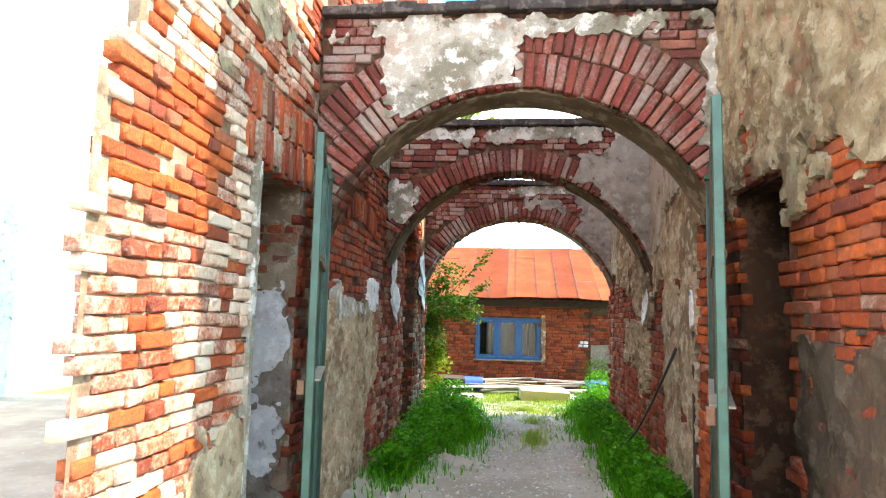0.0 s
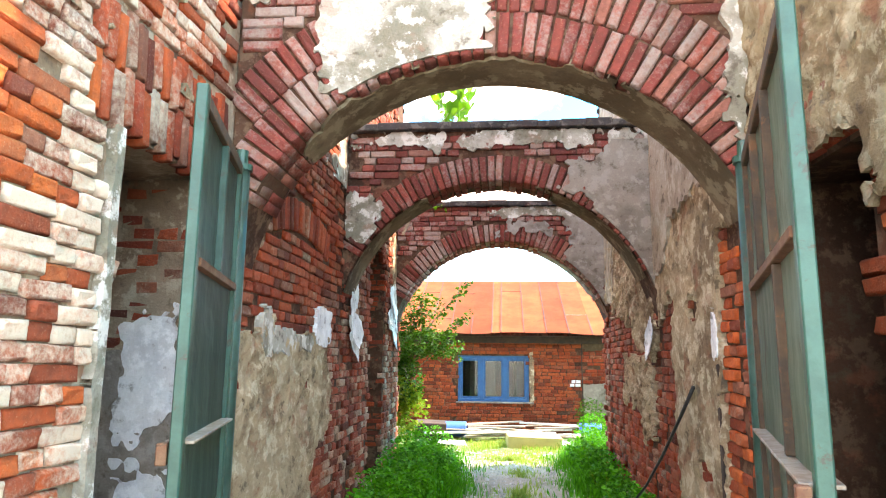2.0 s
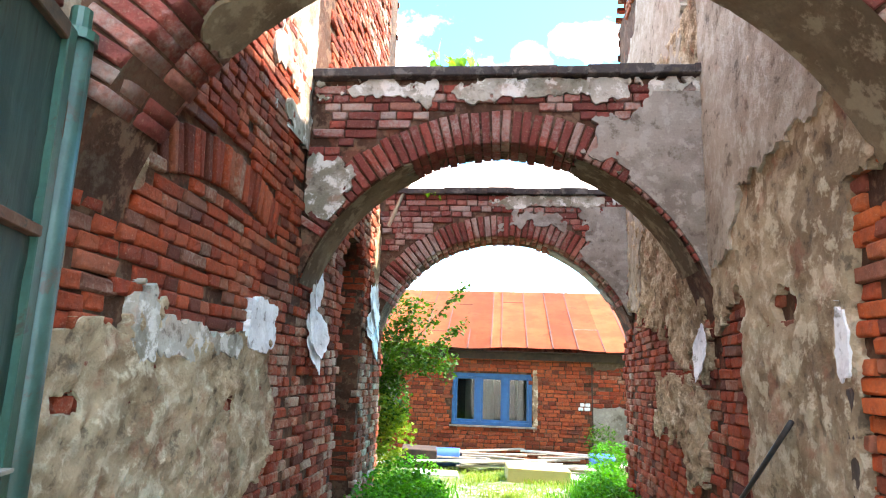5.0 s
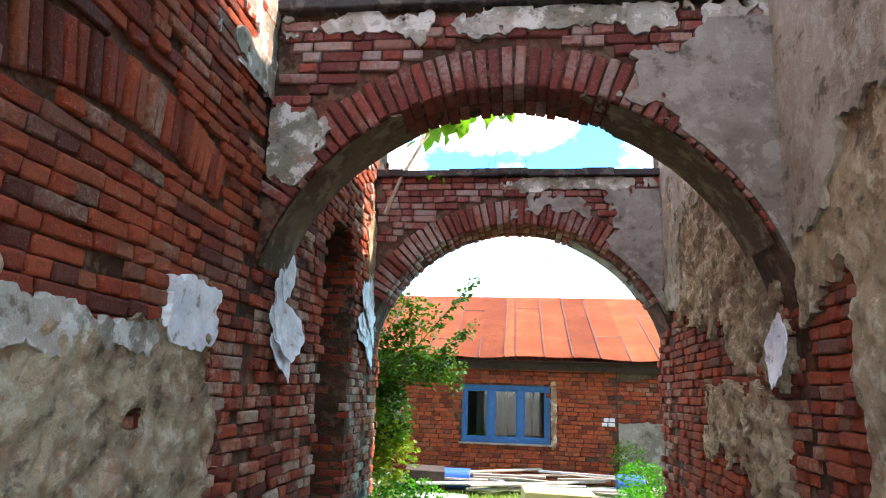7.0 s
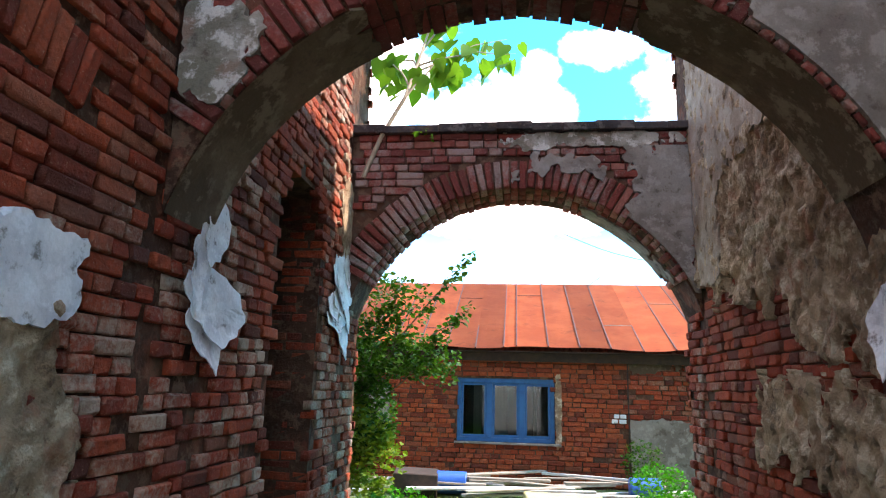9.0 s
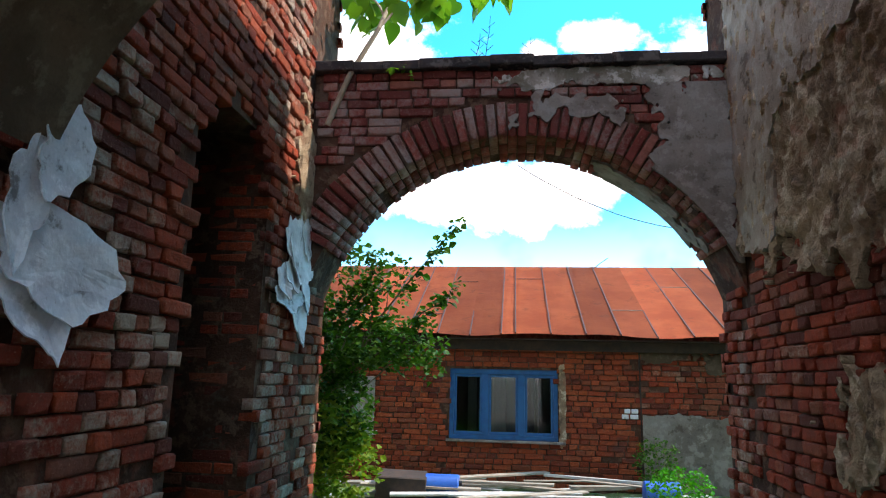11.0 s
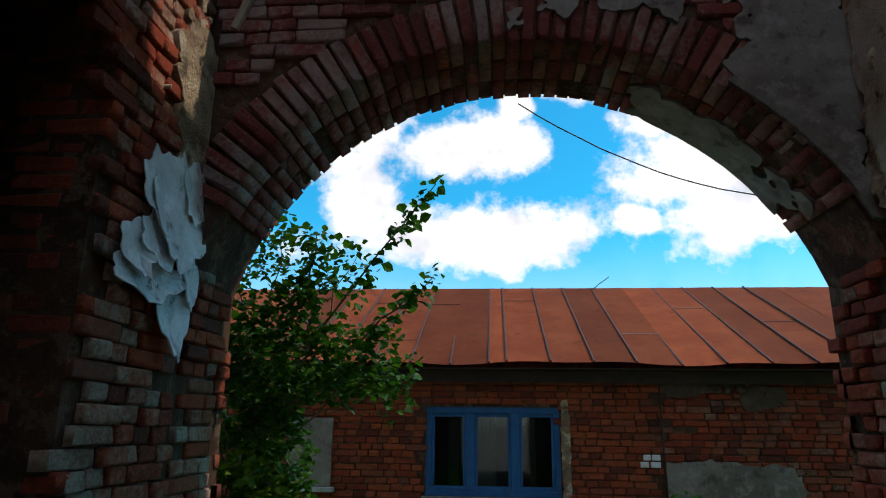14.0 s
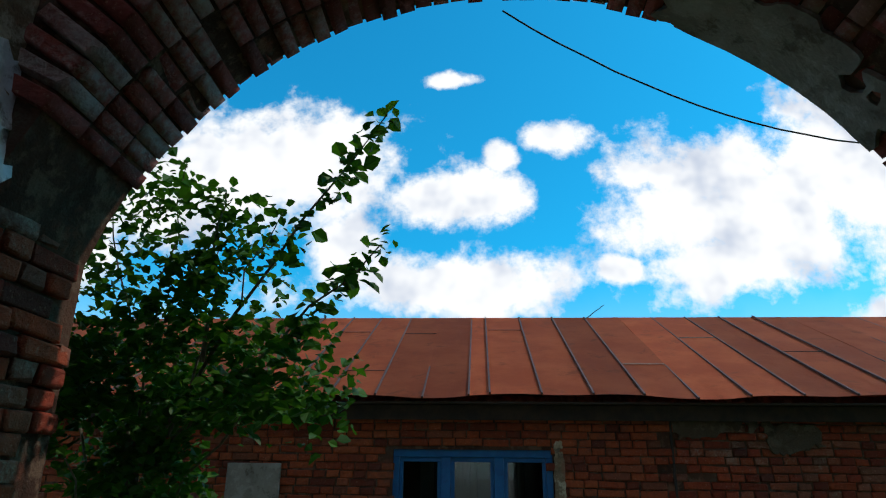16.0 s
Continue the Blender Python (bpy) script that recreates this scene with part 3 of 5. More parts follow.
# ---- arches ----
def arch(name, y0, y1, cx, cz, R, top, rings, label):
    """A brick arch across the passage with a spandrel wall and a coping."""
    right = XR if y0 < 5 else XB
    n = 48
    xl, xr = XL - 0.02, right + 0.02
    bm = bmesh.new()
    rows = []
    for i in range(n + 1):
        x = xl + (xr - xl) * i / n
        z = cz + math.sqrt(max((R + 0.012) ** 2 - (x - cx) ** 2, 0.05))
        rows.append([bm.verts.new(p) for p in ((x, y0 + C, z), (x, y0 + C, top), (x, y1 - C, top), (x, y1 - C, z))])
    for a, b in zip(rows, rows[1:]):
        for k in range(4):
            bm.faces.new((a[k], b[k], b[(k + 1) % 4], a[(k + 1) % 4]))
    bm.faces.new(rows[0])
    bm.faces.new(rows[-1][::-1])
    ob = tagged(part(name, bm, M_MORTAR), label, "arch", kind="structure")
    depth, rg = y1 - y0, random.Random(len(name) + int(y0))
    # voussoirs, on edge, through the whole depth
    amax_l, amax_r = math.asin(min(1, (cx - XL) / R)), math.asin(min(1, (right - cx) / R))
    rows_deep = 2 if depth < 0.5 else 3
    piece = depth / rows_deep
    unit = [mesh_of("voussoir", [(p[0], -p[2], p[1]) for p in brick_verts(0.064, 0.262, piece - 0.008, rg, 0.008)], [f[::-1] for f in BRICK_FACES] + [(12, 13, 14, 15)], M_BRICK_ARCH, "edges") for _ in range(8)]
    step = 0.0735 / (R + 0.06)
    for ring in range(rings):
        a = -amax_l + step * 0.3
        while a < amax_r:
            r = R + 0.135 + ring * 0.272 + rg.uniform(-0.008, 0.008)
            x, z = cx + r * math.sin(a), cz + r * math.cos(a)
            if XL + 0.01 < x < right - 0.01 and z < top - 0.1:
                for k in range(rows_deep if ring == 0 else 1):
                    s = rg.uniform(-0.006, 0.006)
                    v = new("voussoir", rg.choice(unit))
                    v.matrix_basis = Matrix.Translation((x + s * math.sin(a), y0 + k * piece + rg.uniform(-0.007, 0.008), z + s * math.cos(a))) @ Matrix.Rotation(a + rg.uniform(-0.03, 0.03), 4, "Y")
                    v.parent = ob
            a += step * (1 if ring == 0 else R / (R + 0.27)) * rg.uniform(0.97, 1.05)
    cour = Courses(ob, front_map(y0), M_BRICK_ARCH)
    outer = R + 0.272 * rings + 0.05
    cour.lay(XL + 0.01, right - 0.01, cz + 0.3, top - 0.02, lambda u, v: math.hypot(u - cx, v - cz) < outer)
    cour.build((XL, right, 0, 9), 290)
    # coping of flat tiles
    x = XL - 0.01
    while x < right - 0.02:
        l = min(rg.uniform(0.22, 0.34), right + 0.01 - x)
        box_part("coping_tile", M_COPING, ob, x, x + l + 0.006, y0 - 0.07 + rg.uniform(-0.015, 0.015), y1 + 0.05, top - 0.005 + rg.uniform(-0.006, 0.006), top + 0.075 + rg.uniform(-0.012, 0.01), 0.008)
        x += l
    return ob


ARCH1 = arch("arch_front", 4.75, 5.2, 0.02, 1.72, 1.56, 3.87, 2, "brick arch with stained plaster and dark coping")
ARCH2 = arch("arch_middle", 7.5, 7.95, 0.0, 1.69, 1.58, 3.81, 1, "brick arch with white-stained top and dark coping")
ARCH3 = arch("arch_back", 10.6, 11.2, 0.04, 1.607, 1.605, 3.745, 1, "shaded brick arch with plants on its coping")


def arch_coats():
    f1, f2, f3 = front_map(4.75), front_map(7.5), front_map(10.6)

    def ring_out(cx, cz, r):
        return lambda u, v: math.hypot(u - cx, v - cz) - r
    o1, o2, o3 = ring_out(0.02, 1.72, 1.57), ring_out(0, 1.69, 1.59), ring_out(0.04, 1.607, 1.615)

    def cut(f, g, m=0.02):
        return lambda u, v: min(f(u, v), (g(u, v) - m) * 2)
    g = blobs([(-0.5, 3.45, 0.52, 0.42), (0.2, 3.76, 1.3, 0.07), (1.42, 3.2, 0.06, 0.6)], [], 0.16, 3.4, 11)
    coat("render_coat", ARCH1, f1, XL, XR, 2.3, 3.86, cut(g, o1), M_PLASTER_TOP, 0.022, 0.014, 0.004, "stained grey and white render")
    g = blobs([(0.3, 3.72, 1.4, 0.08), (-0.95, 3.72, 0.28, 0.06), (-1.35, 2.9, 0.16, 0.24)], [], 0.2, 4.2, 14)
    coat("render_coat", ARCH2, f2, XL, XB, 2.3, 3.8, cut(g, o2), M_PLASTER_TOP, 0.022, 0.014, 0.004, "white stained render")
    g = blobs([(1.35, 3.0, 0.42, 0.75), (1.0, 3.35, 0.28, 0.16)], [], 0.22, 2.6, 16)
    coat("render_coat", ARCH2, f2, XL, XB, 2.2, 3.68, cut(g, o2), M_PLASTER_GREY, 0.022, 0.016, 0.004, "grey render")
    g = blobs([(0.75, 3.66, 0.75, 0.08)], [], 0.1, 3.2, 18)
    coat("render_coat", ARCH3, f3, XL, XB, 2.3, 3.74, cut(g, o3), M_PLASTER_TOP, 0.022, 0.014, 0.004, "white stained render")
    g = blobs([(1.3, 3.05, 0.3, 0.7), (0.5, 3.42, 0.3, 0.1)], [], 0.3, 2.8, 19)
    coat("render_coat", ARCH3, f3, XL, XB, 2.2, 3.6, cut(g, o3), M_PLASTER_GREY, 0.022, 0.014, 0.004, "grey render")
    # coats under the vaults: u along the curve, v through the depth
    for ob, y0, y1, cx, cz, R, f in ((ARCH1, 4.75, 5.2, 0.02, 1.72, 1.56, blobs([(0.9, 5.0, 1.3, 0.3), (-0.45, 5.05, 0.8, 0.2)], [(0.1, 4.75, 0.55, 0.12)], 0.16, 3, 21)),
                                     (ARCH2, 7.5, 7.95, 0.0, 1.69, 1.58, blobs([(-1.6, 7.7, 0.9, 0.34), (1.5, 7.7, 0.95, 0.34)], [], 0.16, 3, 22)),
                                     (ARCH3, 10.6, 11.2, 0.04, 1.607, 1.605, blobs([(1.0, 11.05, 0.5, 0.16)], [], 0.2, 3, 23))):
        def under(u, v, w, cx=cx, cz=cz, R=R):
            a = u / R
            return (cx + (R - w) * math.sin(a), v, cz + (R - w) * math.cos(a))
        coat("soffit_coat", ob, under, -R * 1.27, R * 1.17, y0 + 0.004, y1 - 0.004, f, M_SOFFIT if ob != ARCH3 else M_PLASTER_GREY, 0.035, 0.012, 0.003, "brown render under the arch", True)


arch_coats()


# ---- coats of plaster on the walls ----
def left_fields():
    low = blobs([(5.75, 0.75, 1.35, 0.88), (5.4, 1.6, 0.13, 0.2), (6.55, 1.2, 0.42, 0.5)], [(7.35, 0.35, 0.75, 0.5), (6.35, 1.3, 0.05, 0.03), (4.95, 1.35, 0.08, 0.03)], 0.17, 2.8, 31)
    front = blobs([(3.35, 0.35, 0.42, 0.62), (2.95, 0.0, 0.6, 0.35)], [], 0.2, 2.4, 33)
    return low, front


LOW, FRONT = left_fields()
coat("render_coat", WL2, left_map, 4.76, 7.5, 0.0, 2.2, LOW, M_PLASTER, 0.02, 0.024, 0.02, "crumbling tan render", False, 1.0, 0.012)
coat("render_coat", WL1, left_map, 2.1, 3.64, 0.0, 1.3, FRONT, M_PLASTER, 0.03, 0.016, 0.008, "worn pale render")
jag = blobs([(5.4, 1.66, 0.09, 0.17), (5.75, 1.63, 0.22, 0.08), (6.12, 1.63, 0.3, 0.06)], [], 0.1, 6, 35)
coat("limewash_flake", WL2, left_map, 5.2, 6.65, 1.3, 2.0, jag, M_PLASTER_TOP, 0.018, 0.034, 0.003, "flaking white limewash")
coat("limewash_flake", WL2, left_map, 6.4, 7.2, 1.45, 2.1, blobs([(6.77, 1.78, 0.24, 0.16)], [], 0.07, 5.5, 36), M_PLASTER_WHITE, 0.018, 0.034, 0.003, "blue-white limewash flake")


def shard(parent, mp, u, v, ru, rv, point, tilt, lift, seed, stand=0.016):
    """A curled flake of limewash, broad above and drawn to a broken point below, its lower rim off the wall."""
    n, rings = 32, 4
    rows = []
    bm = bmesh.new()
    for k in range(rings + 1):
        q = k / rings
        row = []
        for i in range(n):
            a = math.tau * i / n
            x, y = math.sin(a), math.cos(a)
            grow = 1.12 + 0.3 * noise.noise((2.0 * x, 2.0 * y, seed)) + 0.26 * noise.noise((5 * x, 5 * y, seed + 4))
            x *= ru * grow * (1 - point * max(0.0, -y) ** 1.2) * q
            y *= rv * grow * q
            du, dv = x * math.cos(tilt) - y * math.sin(tilt), x * math.sin(tilt) + y * math.cos(tilt)
            off = stand + lift * (q ** 2) * (0.45 - 0.55 * y / rv) + 0.006 * noise.noise((du * 14, dv * 14, seed))
            row.append(bm.verts.new(mp(u + du, v + dv, max(off, stand - 0.004))))
            if k == 0:
                break
        rows.append(row)
    for i in range(n):
        bm.faces.new((rows[0][0], rows[1][i], rows[1][(i + 1) % n]))
        for p, q in zip(rows[1:], rows[2:]):
            bm.faces.new((p[i], q[i], q[(i + 1) % n], p[(i + 1) % n]))
    bmesh.ops.recalc_face_normals(bm, faces=bm.faces)
    bmesh.ops.solidify(bm, geom=list(bm.faces), thickness=0.005)
    part("limewash_flake", bm, M_PLASTER_WHITE, parent, "curling white limewash flake")


for u, v, ru, rv, point, tilt, lift in ((7.98, 2.17, 0.11, 0.17, 0.3, -0.5, 0.02), (7.84, 1.98, 0.08, 0.2, 0.3, -0.2, 0.025), (8.05, 1.80, 0.30, 0.16, 0.25, -0.1, 0.03), (7.99, 1.68, 0.2, 0.17, 0.75, 0.1, 0.04)):
    shard(WL3, left_map, u, v, ru, rv, point, tilt, lift, u * 3 + v)
for u, v, ru, rv, point, tilt, lift in ((10.42, 2.27, 0.22, 0.22, 0.55, -0.15, 0.04), (10.55, 2.42, 0.12, 0.14, 0.3, 0.0, 0.02), (10.25, 2.33, 0.14, 0.16, 0.4, 0.2, 0.03), (10.3, 2.14, 0.16, 0.12, 0.4, 0.2, 0.03), (10.13, 2.05, 0.12, 0.1, 0.5, 0.3, 0.04),
                                       (10.24, 1.96, 0.25, 0.09, 0.5, 0.1, 0.04), (10.43, 1.85, 0.13, 0.18, 0.8, 0.1, 0.05), (10.56, 2.02, 0.07, 0.13, 0.6, -0.1, 0.04)):
    shard(WL3, left_map, u, v, ru, rv, point, tilt, lift, u * 5 + v)
coat("render_coat", WL3, left_map, 9.95, 11.15, 2.4, 4.2, blobs([(10.6, 2.9, 0.28, 0.42)], [], 0.3, 3, 39), M_PLASTER, 0.025, 0.016, 0.006, "worn render")
coat("render_coat", WL2, left_map, 4.85, 7.4, 2.1, 3.2, blobs([(5.13, 2.31, 0.13, 0.1)], [], 0.06, 4, 40), M_PLASTER, 0.02, 0.024, 0.006, "last piece of render")
coat("render_coat", WL1, left_map, 2.9, 4.7, 2.8, 6.4, blobs([(3.6, 3.9, 0.7, 1.0)], [(3.8, 3.0, 0.9, 0.3)], 0.7, 2.2, 41), M_PLASTER, 0.04, 0.004, 0.012, "thin rough mortar skin")
coat("render_coat", WL2, left_map, 4.95, 7.5, 3.2, 6.4, blobs([(7.2, 4.6, 0.5, 1.5)], [], 0.7, 2.2, 42), M_PLASTER_TOP, 0.05, 0.008, 0.01, "pale sunlit render")

R1 = blobs([(3.4, 3.4, 1.6, 1.25), (2.55, 3.6, 0.3, 1.6)], [(3.1, 1.85, 0.62, 0.5), (4.12, 1.2, 0.42, 1.25)], 0.6, 2.6, 51)
R2 = blobs([(6.2, 3.2, 0.72, 3.4), (6.6, 4.4, 2.0, 2.1), (7.4, 2.9, 0.5, 1.0)], [(5.15, 1.0, 0.38, 1.1), (7.3, 0.9, 0.42, 0.95), (6.3, 1.9, 0.13, 0.075), (6.0, 0.75, 0.22, 0.07)], 0.13, 2.4, 52)
R3 = blobs([(9.2, 4.3, 2.2, 2.0), (9.0, 2.55, 0.85, 0.5), (8.3, 2.1, 0.45, 0.42), (7.95, 1.95, 0.22, 0.4), (8.95, 1.3, 0.5, 0.24), (8.15, 1.15, 0.28, 0.36), (10.2, 3.0, 0.4, 0.7)], [(7.62, 0.9, 0.2, 0.7)], 0.34, 3.0, 53, -9.0, 1.5)
coat("render_coat", WR1, right_map, 2.42, 4.75, 0.0, 6.4, lambda u, v: -1 if (u < 3.3 and v > 4.02) or (3.7 < u < 4.52 and v < 2.42) else R1(u, v), M_PLASTER_TAN, 0.024, 0.022, 0.02, "rough tan render", True, 2.0, 0.014)
coat("render_coat", WR1, right_map, 2.42, 3.7, 0.0, 1.9, blobs([(3.0, 0.7, 0.55, 0.8)], [], 0.35, 2.6, 58), M_BROWN_DARK, 0.028, 0.022, 0.02, "dark brown render low on the wall", True)
coat("render_coat", WR2, middle_map, 5.2, 7.5, 0.0, 6.4, R2, M_PLASTER, 0.022, 0.026, 0.016, "weathered tan render", True, 3.0, 0.008)
coat("render_coat", WR3, back_map, 7.5, 10.6, 0.5, 4.6, R3, M_PLASTER, 0.017, 0.03, 0.014, "hacked and peeling render", True, 4.0, 0.032)
coat("render_coat", WR2, middle_map, 5.2, 7.5, 2.3, 6.4, blobs([(6.6, 4.3, 1.5, 1.55), (5.9, 3.6, 0.6, 0.7), (7.2, 3.2, 0.4, 0.8)], [], 0.22, 2.2, 57), M_PLASTER_PALE, 0.03, 0.05, 0.006, "bleached smooth render over older coats", True)
coat("limewash_flake", WR2, middle_map, 5.4, 5.8, 1.4, 2.0, blobs([(5.6, 1.7, 0.055, 0.15)], [], 0.035, 5, 54), M_PLASTER_WHITE, 0.015, 0.04, 0.003, "white limewash flake", True)
shard(WR3, back_map, 7.72, 1.72, 0.15, 0.18, 0.7, 0.05, 0.04, 3.3, 0.06)
coat("render_coat", WR3, back_map, 7.95, 10.6, 2.2, 6.4, blobs([(10.2, 3.3, 0.34, 1.05), (9.6, 4.3, 1.0, 1.25), (9.0, 4.6, 1.0, 1.2)], [], 0.16, 2.4, 56), M_PLASTER_PALE, 0.025, 0.044, 0.003, "smooth ochre render", True)


# ---- the low house behind the yard ----
HY = 15.5
WIN = (-0.9, 0.62, 0.62, 1.59)


def build_house():
    house = tagged(new("house"), "low brick house with rusted red sheet roof", "house")
    x0, x1 = -7.0, 9.0
    y0, y1 = HY + 0.014, HY + 0.4
    bm = bmesh.new()
    for b in ((x0, WIN[0], y0, y1, -0.2, 2.1), (WIN[1], x1, y0, y1, -0.2, 2.1), (WIN[0], WIN[1], y0, y1, -0.2, WIN[2]), (WIN[0], WIN[1], y0, y1, WIN[3], 2.1),
              ):
        add_box(bm, *b)
    bmesh.ops.remove_doubles(bm, verts=bm.verts, dist=0.001)
    wall = part("wall", bm, M_MORTAR, house)
    for b in ((x0, x0 + 0.4, y1, 21.3, -0.2, 2.3), (x1 - 0.4, x1, y1, 21.3, -0.2, 2.3), (x0 + 0.4, x1 - 0.4, 20.9, 21.3, -0.2, 2.3)):
        box_part("side_wall", M_MORTAR, house, *b)
    # room behind the window, lined in one even dark colour
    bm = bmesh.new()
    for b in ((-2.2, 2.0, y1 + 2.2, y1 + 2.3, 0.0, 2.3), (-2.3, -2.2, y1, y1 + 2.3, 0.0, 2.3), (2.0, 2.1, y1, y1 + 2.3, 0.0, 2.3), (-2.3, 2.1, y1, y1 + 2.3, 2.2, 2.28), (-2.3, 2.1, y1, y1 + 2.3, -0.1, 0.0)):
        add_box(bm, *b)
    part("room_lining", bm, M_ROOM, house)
    # window
    win = tagged(new("window"), "blue painted three-light window")
    win.parent = house
    fy0, fy1 = HY + 0.03, HY + 0.11
    fr = bmesh.new()
    for b in ((WIN[0], WIN[1], fy0, fy1, WIN[3] - 0.07, WIN[3]), (WIN[0], WIN[1], fy0, fy1, WIN[2], WIN[2] + 0.06), (WIN[0], WIN[0] + 0.06, fy0, fy1, WIN[2] + 0.06, WIN[3] - 0.07), (WIN[1] - 0.06, WIN[1], fy0, fy1, WIN[2] + 0.06, WIN[3] - 0.07)):
        add_box(fr, *b, bevel=0.004)
    part("window_frame", fr, M_BLUE, win)
    w = (WIN[1] - WIN[0]) / 3
    for i in (1, 2):
        box_part("mullion", M_BLUE, win, WIN[0] + i * w - 0.045, WIN[0] + i * w + 0.045, fy0 - 0.012, fy1 - 0.004, WIN[2] + 0.06, WIN[3] - 0.07)
    for i in range(3):
        a, b = WIN[0] + i * w + (0.062 if i == 0 else 0.047), WIN[0] + (i + 1) * w - (0.062 if i == 2 else 0.047)
        s = bmesh.new()
        for q in ((a, b, fy0 + 0.02, fy1 - 0.02, WIN[2] + 0.062, WIN[2] + 0.105), (a, b, fy0 + 0.02, fy1 - 0.02, WIN[3] - 0.112, WIN[3] - 0.072), (a, a + 0.035, fy0 + 0.02, fy1 - 0.02, WIN[2] + 0.105, WIN[3] - 0.112), (b - 0.035, b, fy0 + 0.02, fy1 - 0.02, WIN[2] + 0.105, WIN[3] - 0.112)):
            add_box(s, *q, bevel=0.003)
        part("sash", s, M_BLUE, win)
        g = box_part("pane", M_GLASS, win, a + 0.03, b - 0.03, fy0 + 0.036, fy0 + 0.04, WIN[2] + 0.1, WIN[3] - 0.108, 0)
        g.visible_shadow = False
    sill = box_part("window_sill", M_PLASTER_GREY, win, WIN[0] - 0.04, WIN[1] + 0.1, HY - 0.04, HY + 0.1, WIN[2] - 0.035, WIN[2] - 0.002, 0.006)
    for a, b in ((-0.66, -0.53), (-0.32, -0.1), (0.3, 0.36)):
        c = bmesh.new()
        n = 14
        rows = [[c.verts.new((a + (b - a) * k / n, HY + 0.3 + 0.02 * math.sin(k * 1.9), z)) for k in range(n + 1)] for z in (WIN[2] - 0.1, WIN[3])]
        for k in range(n):
            c.faces.new((rows[0][k], rows[0][k + 1], rows[1][k + 1], rows[1][k]))
        bmesh.ops.solidify(c, geom=list(c.faces), thickness=0.004)
        part("curtain", c, M_CLOTH, win, "pale hanging curtain", True)
    # window with grey shutter, half hidden by the shrub
    sh = tagged(new("window"), "small pale boarded window")
    sh.parent = house
    box_part("board", M_PLASTER_GREY, sh, -2.5, -1.98, HY - 0.03, HY + 0.01, 0.7, 1.45, 0.006)
    box_part("window_sill", M_PLANK, sh, -2.55, -1.93, HY - 0.06, HY + 0.01, 0.64, 0.695, 0.006)
    # roof
    roof = tagged(new("roof"), "rusted red standing-seam sheet roof")
    roof.parent = house
    ey, ez, ry, rz = 15.24, 2.07, 18.42, 3.56
    seams = [-7.2, -6.7, -6.2, -5.7, -5.2, -4.7, -4.2, -3.7, -3.25, -2.8, -2.35, -1.92, -1.5, -1.06, -0.61, -0.17, 0.03, 0.52, 1.0, 1.47, 1.96, 2.44, 2.92, 3.4, 3.88, 4.36, 4.84, 5.32, 5.8, 6.3, 6.8, 7.3, 7.8, 8.3, 8.8, 9.2]
    rg = random.Random(3)

    def droop(x):
        return 0.018 * math.sin(x * 2.3) + 0.012 * math.sin(x * 5.1 + 1)
    for a, b in zip(seams, seams[1:]):
        bm = bmesh.new()
        n = 8
        top = []
        for j in range(n + 1):
            t = j / n
            top.append([bm.verts.new((a + (b - a) * s, ey + (ry - ey) * t - (0.02 * droop(a) if j == 0 else 0), ez + (rz - ez) * t + droop(a + (b - a) * s) * (1 - t) ** 3 + 0.01 * noise.noise((a * 3 + s, t * 6, 1)))) for s in (0, 0.33, 0.66, 1)])
        for p, q in zip(top, top[1:]):
            for k in range(3):
                bm.faces.new((p[k], p[k + 1], q[k + 1], q[k]))
        bmesh.ops.solidify(bm, geom=list(bm.faces), thickness=0.012)
        part("roof_sheet", bm, M_ROOF, roof, smooth=False)
        bm = bmesh.new()
        d = Vector((0, ry - ey, rz - ez))
        ang = math.atan2(rz - ez, ry - ey)
        add_box(bm, -0.009, 0.009, 0, d.length, 0.0, 0.02, Matrix.Translation((a, ey, ez + droop(a))) @ Matrix.Rotation(ang - 0.004, 4, "X"))
        part("seam", bm, M_SEAM, roof)
        if rg.random() < 0.5:
            t = rg.uniform(0.2, 0.9)
            add = bmesh.new()
            add_box(add, a + 0.02, b - 0.02, -0.006, 0.006, 0.001, 0.008, Matrix.Translation((0, ey + (ry - ey) * t, ez + (rz - ez) * t + 0.006)) @ Matrix.Rotation(ang, 4, "X"))
            part("cross_seam", add, M_ANGLE if rg.random() < 0.4 else M_SEAM, roof)
    bm = bmesh.new()
    add_box(bm, -7.2, 9.2, 0, 3.5, -0.02, 0.0, Matrix.Translation((0, ry, rz)) @ Matrix.Rotation(-math.atan2(rz - ez, ry - ey), 4, "X"))
    part("rear_slope", bm, M_ROOF, roof)
    # added dark strips that stand in for the shadow under the eaves
    box_part("eaves_board", M_NEAR_BLACK, roof, -7.0, 9.0, 15.42, 15.45, 1.86, 2.0, 0.004)
    box_part("soffit_board", M_NEAR_BLACK, roof, -7.0, 9.0, 15.29, HY, 2.005, 2.02, 0)
    tb = bmesh.new()
    tube(tb, bent((1.45, 18.3, 3.5), (1.75, 18.3, 3.72), 4, 0.01), 0.008, 0.006, 5)
    part("bent_wire", tb, M_CABLE, roof)
    # coats
    f = front_map(HY)
    coat("render_coat", wall, f, 1.76, 4.5, 0.0, 2.2, blobs([(2.3, 0.4, 0.95, 0.62)], [], 0.13, 2.5, 61), M_PLASTER_GREY, 0.03, 0.02, 0.005, "grey cement render patch")
    coat("render_coat", wall, f, 1.76, 4.5, 1.4, 1.98, blobs([(2.0, 1.9, 0.5, 0.16), (2.9, 1.7, 0.25, 0.1)], [], 0.15, 2.5, 62), M_BROWN_DARK, 0.03, 0.016, 0.005, "brown render patch")
